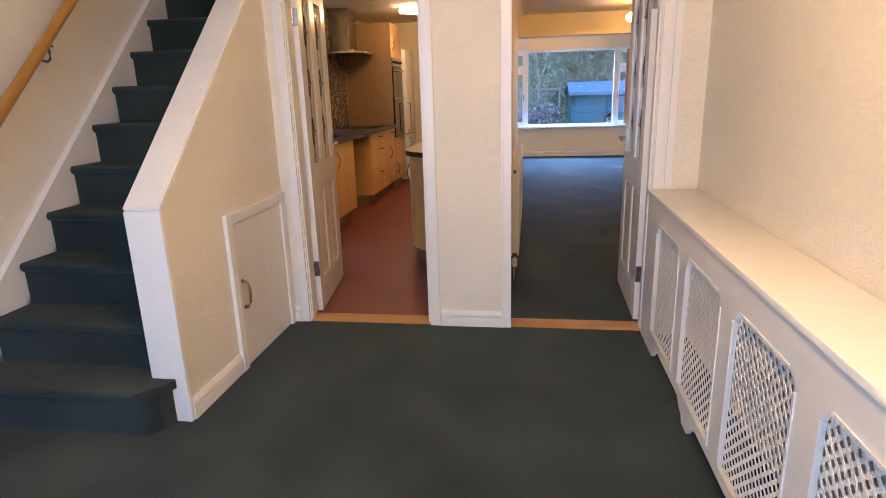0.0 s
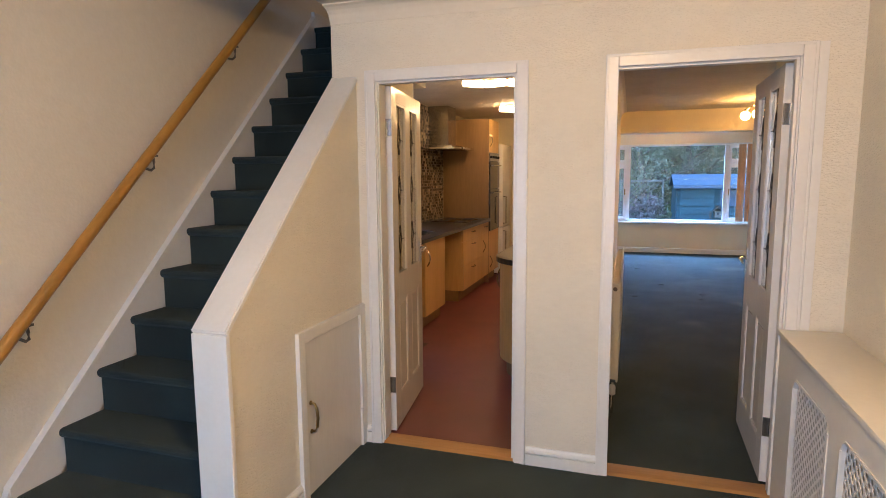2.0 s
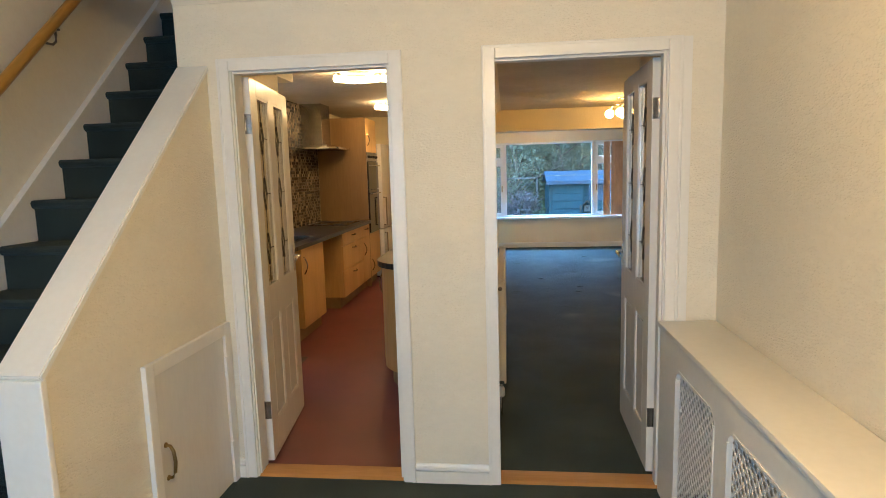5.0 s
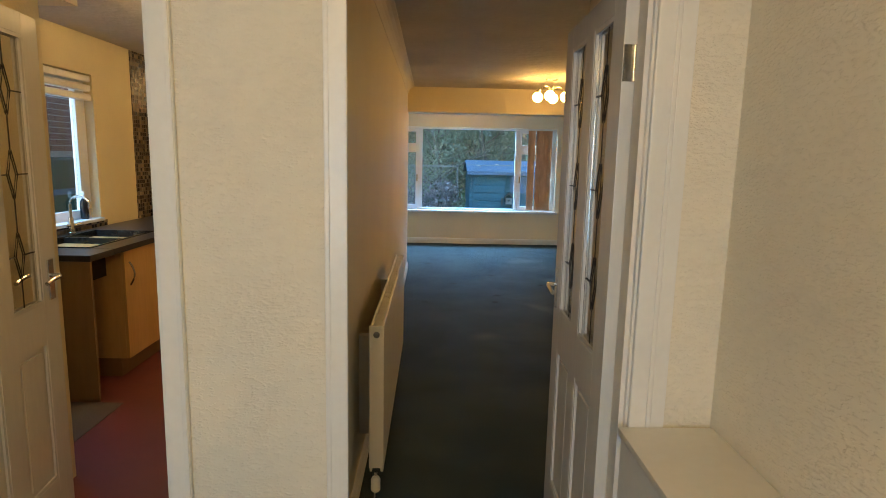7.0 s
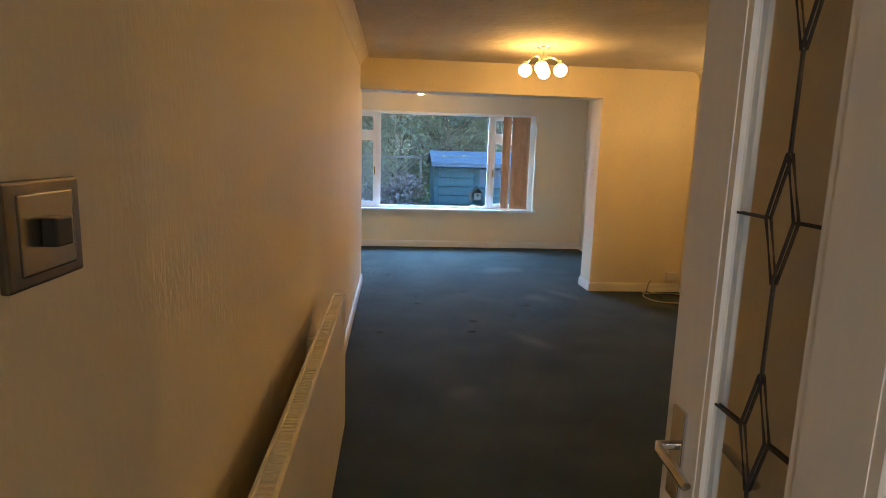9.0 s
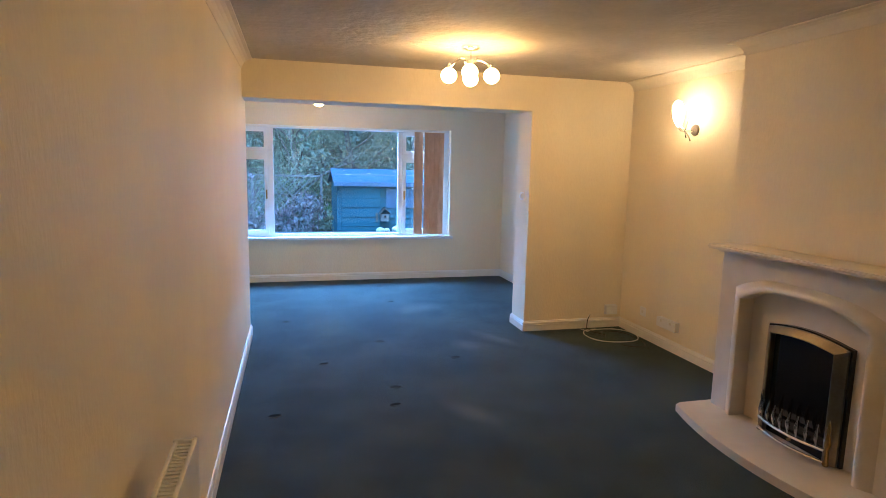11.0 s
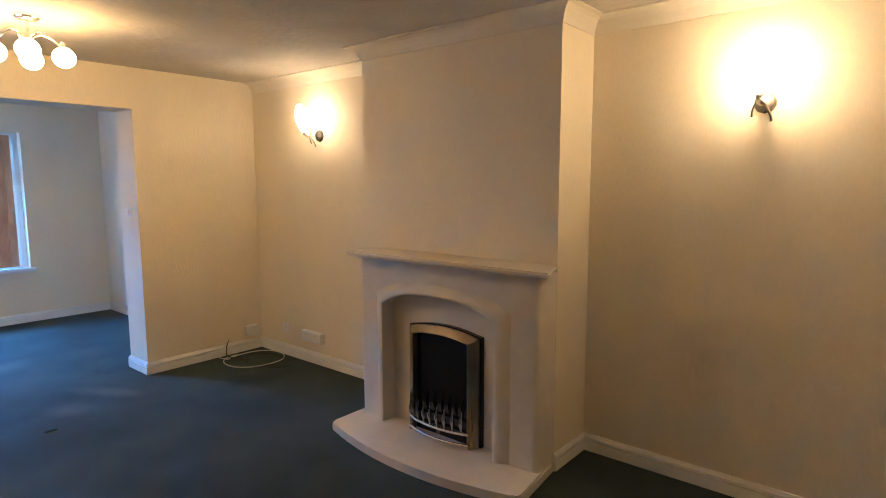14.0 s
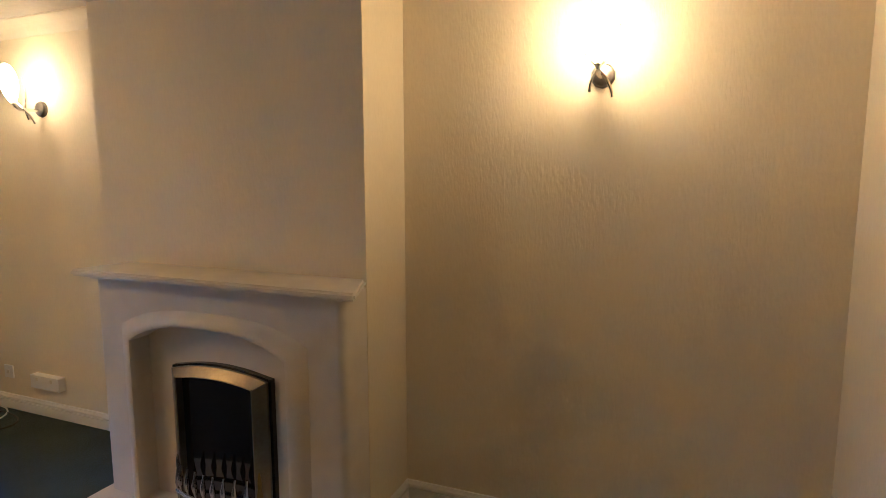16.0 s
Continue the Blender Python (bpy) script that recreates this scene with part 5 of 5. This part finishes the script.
ob = thing("bird_house", (2.68, 13.56, 0.38), "small wooden bird house hung on the shed wall", "bird house")
part("box", B(2.60, 2.76, 13.38, 13.555, 0.38, 0.54), TRELLIS, ob)
part("entrance", lathe(bmesh.new(), [(0.03, 0), (0.03, 0.004)], pose(2.68, 13.38, 0.48, 90, 0, 0), 12), BLACK, ob)
part("roof", prism(bmesh.new(), [(2.56, 0.53), (2.68, 0.65), (2.80, 0.53), (2.80, 0.55), (2.68, 0.675), (2.56, 0.55)], "y", 13.34, 13.555), DARK_METAL, ob)
for x, y, s in ((2.80, 12.5, 0.12), (2.45, 12.45, 0.09), (2.58, 12.55, 0.07)):
    bm = ball(bmesh.new(), (x, y, 0.24 + s * 0.5), s, 0.7, 12)
    for v in bm.verts:
        v.co += 0.25 * s * noise.noise_vector(v.co * 9)
    ob = tagged(mesh("stone", bm, material("pale_garden_stone", (0.6, 0.56, 0.5), 0.9)), "pale rough garden stone on a wall", "stone", "garden stones")
solid("garden_wall", [(0.2, 4.8, 12.3, 12.75, -0.45, 0.24)], BARE)


def trellis():
    ob = thing("trellis_fence", (0.6, 14.6, -0.45), "pale diamond trellis fence in the garden", "fence")
    for x in (-1.6, -0.1, 1.4):
        part("post", B(x - 0.022, x + 0.022, 14.56, 14.60, -0.45, 1.35), TRELLIS, ob)
    for z in (0.30, 1.28):
        part("rail", B(-1.6, 1.4, 14.56, 14.60, z, z + 0.04), TRELLIS, ob)
    for s in (1, -1):
        for k in range(30):
            x = -2.6 + 0.15 * k
            a, b = (x, 0.32), (x + s * 0.96, 1.28)
            lo, hi = min(a[0], b[0]), max(a[0], b[0])
            if lo < -1.6 or hi > 1.4:
                continue
            part("slat", prism(bmesh.new(), [(a[0] - 0.013, a[1]), (a[0] + 0.013, a[1]), (b[0] + 0.013, b[1]), (b[0] - 0.013, b[1])], "y", 14.57 + 0.008 * s, 14.577 + 0.008 * s), TRELLIS, ob)
    return ob


trellis()


def leaves(bm, centre, spread, count, size, r):
    for _ in range(count):
        d = Vector((r.gauss(0, 1), r.gauss(0, 1), r.gauss(0, 1))).normalized() * (r.random() ** 0.4)
        p = Vector(centre) + Vector((d.x * spread[0], d.y * spread[1], d.z * spread[2]))
        if p.z < -0.4:
            p.z = -0.4 + r.random() * 0.2
        m = Matrix.Translation(p) @ Euler((r.random() * 6.3, r.random() * 6.3, r.random() * 6.3)).to_matrix().to_4x4()
        s = size * (0.6 + 0.8 * r.random())
        bm.faces.new([bm.verts.new(m @ Vector(q)) for q in ((-s, 0, 0), (0, -s * 0.5, s * 0.15), (s, 0, 0), (0, s * 0.5, s * 0.15))])


def leaf_mesh(name, bm, mat, parent):
    me = bpy.data.meshes.new(name)
    bm.to_mesh(me)
    bm.free()
    me.materials.append(mat)
    ob = new(name, me)
    ob.parent, ob.matrix_parent_inverse = parent, parent.matrix_basis.inverted()
    return ob


def tree(x, y, height, seed, label, mat, count):
    r = random.Random(seed)
    ob = thing("tree", (x, y, -0.45), label, "tree", "garden trees")
    bm = bmesh.new()
    trunk = [(x + 0.12 * math.sin(k * 0.9 + seed), y + 0.1 * math.cos(k * 1.1 + seed), -0.47 + height * 0.8 * k / 8) for k in range(9)]
    tube(bm, trunk, lambda f: 0.14 * (1 - 0.75 * f), 8)
    crowns = []
    for k in range(40):
        i = r.randrange(1, 8)
        p = Vector(trunk[i])
        a, e = r.random() * 6.28, 0.2 + r.random() * 0.8
        n = height * (0.22 + 0.2 * r.random())
        d = Vector((math.cos(a) * math.cos(e), math.sin(a) * math.cos(e), math.sin(e)))
        pts = [p + d * n * f + Vector((0, 0, 0.12 * math.sin(f * 4 + k))) + 0.18 * f * noise.noise_vector((f * 2, k, seed)) for f in [j / 5 for j in range(6)]]
        tube(bm, pts, lambda f: 0.035 * (1 - 0.8 * f), 5)
        if k % 3 < 2:
            crowns += [pts[3], pts[5]]
        for j in (2, 3, 4):
            q = Vector((r.gauss(0, 1), r.gauss(0, 1), r.gauss(0.4, 0.8))).normalized() * (0.35 + 0.4 * r.random())
            bend = 0.15 * noise.noise_vector((k, j, seed))
            tube(bm, [pts[j], pts[j] + q * 0.5 + bend, pts[j] + q], lambda f: 0.013 * (1 - 0.7 * f), 4)
    part("trunk", bm, BARK, ob)
    bm = bmesh.new()
    for c in crowns:
        leaves(bm, c, (0.55, 0.55, 0.45), count, 0.036, r)
    leaf_mesh("crown", bm, mat, ob)
    return ob


for k, (x, y, h) in enumerate(((-3.2, 17.5, 5.5), (-0.9, 18.2, 6.0), (0.8, 17.0, 5.0), (2.4, 18.4, 6.2), (4.2, 17.2, 5.6), (6.2, 18.0, 6.0), (8.3, 17.5, 5.8), (-5.6, 18.3, 6.0))):
    tree(x, y, h, k + 3, "garden tree with bare limbs and thin green leaves", LEAF, 190)


def bush(x, y, w, h, seed, mat, label, count, leaf=0.045):
    r = random.Random(seed)
    ob = thing("bush", (x, y, -0.45), label, "bush", "garden bushes")
    bm = bmesh.new()
    for k in range(14):
        a = r.random() * 6.28
        tip = (x + math.cos(a) * w * 0.7, y + math.sin(a) * w * 0.5, -0.45 + h * (0.6 + 0.4 * r.random()))
        tube(bm, [(x, y, -0.47), (x + (tip[0] - x) * 0.4, y + (tip[1] - y) * 0.4, -0.45 + h * 0.35), tip], lambda f: 0.018 * (1 - 0.7 * f), 5)
    part("stems", bm, BARK, ob)
    bm = bmesh.new()
    for k in range(16):
        a, f = r.random() * 6.28, r.random() ** 0.5
        leaves(bm, (x + math.cos(a) * w * 0.7 * f, y + math.sin(a) * w * 0.5 * f, -0.45 + h * (0.25 + 0.6 * r.random())), (w * 0.35, w * 0.35, h * 0.22), count, leaf, r)
    leaf_mesh("foliage", bm, mat, ob)
    return ob


bush(0.75, 13.2, 0.85, 1.55, 21, LEAF_PURPLE, "purple variegated garden bush with dense small leaves", 190)
bush(-0.5, 13.0, 0.95, 1.95, 22, LEAF_PURPLE, "pale purple garden bush with dense small leaves", 150)
bush(1.25, 13.9, 0.40, 1.2, 23, LEAF, "dark green garden shrub beside the shed", 90)
bush(-2.0, 13.6, 0.9, 1.7, 24, LEAF, "dark green garden shrub by the fence", 120)
for k in range(7):
    bush(-6 + 2.4 * k, 20.5, 1.7, 5.2, 40 + k, LEAF, "tall green hedge shrub behind the garden", 850, 0.048)

# neighbour's brick wall outside the kitchen window
nb = thing("neighbour_wall", (-4.1, 5.5, -0.45), "red-brown brick wall of the house next door", "wall", kind="structure")
part("mortar", B(-4.3, -4.11, 2.5, 9.0, -0.45, 4.5), MORTAR, nb)
bm = B(-0.0, 0.105, -0.1075, 0.1075, 0.0, 0.065, bevel=0.003)
brick = part("brick", bm, BRICK, nb)
brick.matrix_basis = pose(-4.205, 4.6, 1.5)
for row in range(14):
    for col in range(13):
        if row == 0 and col == 0:
            continue
        o = bpy.data.objects.new("brick", brick.data)
        scene.collection.objects.link(o)
        o.parent, o.matrix_parent_inverse = nb, nb.matrix_basis.inverted()
        o.matrix_basis = pose(-4.205 + 0.003 * noise.noise((row, col, 0.5)), 4.6 + 0.225 * col + 0.1125 * (row % 2), 1.5 + 0.075 * row)
ob = thing("water_butt", (-3.9, 5.3, -0.45), "dark green water tank against the brick wall", "tank")
part("tank", B(-4.09, -3.75, 4.4, 6.6, -0.45, 1.42, bevel=0.03), TANK, ob)
part("band", B(-3.752, -3.742, 4.45, 6.55, 0.98, 1.05), SHED_ROOF, ob)
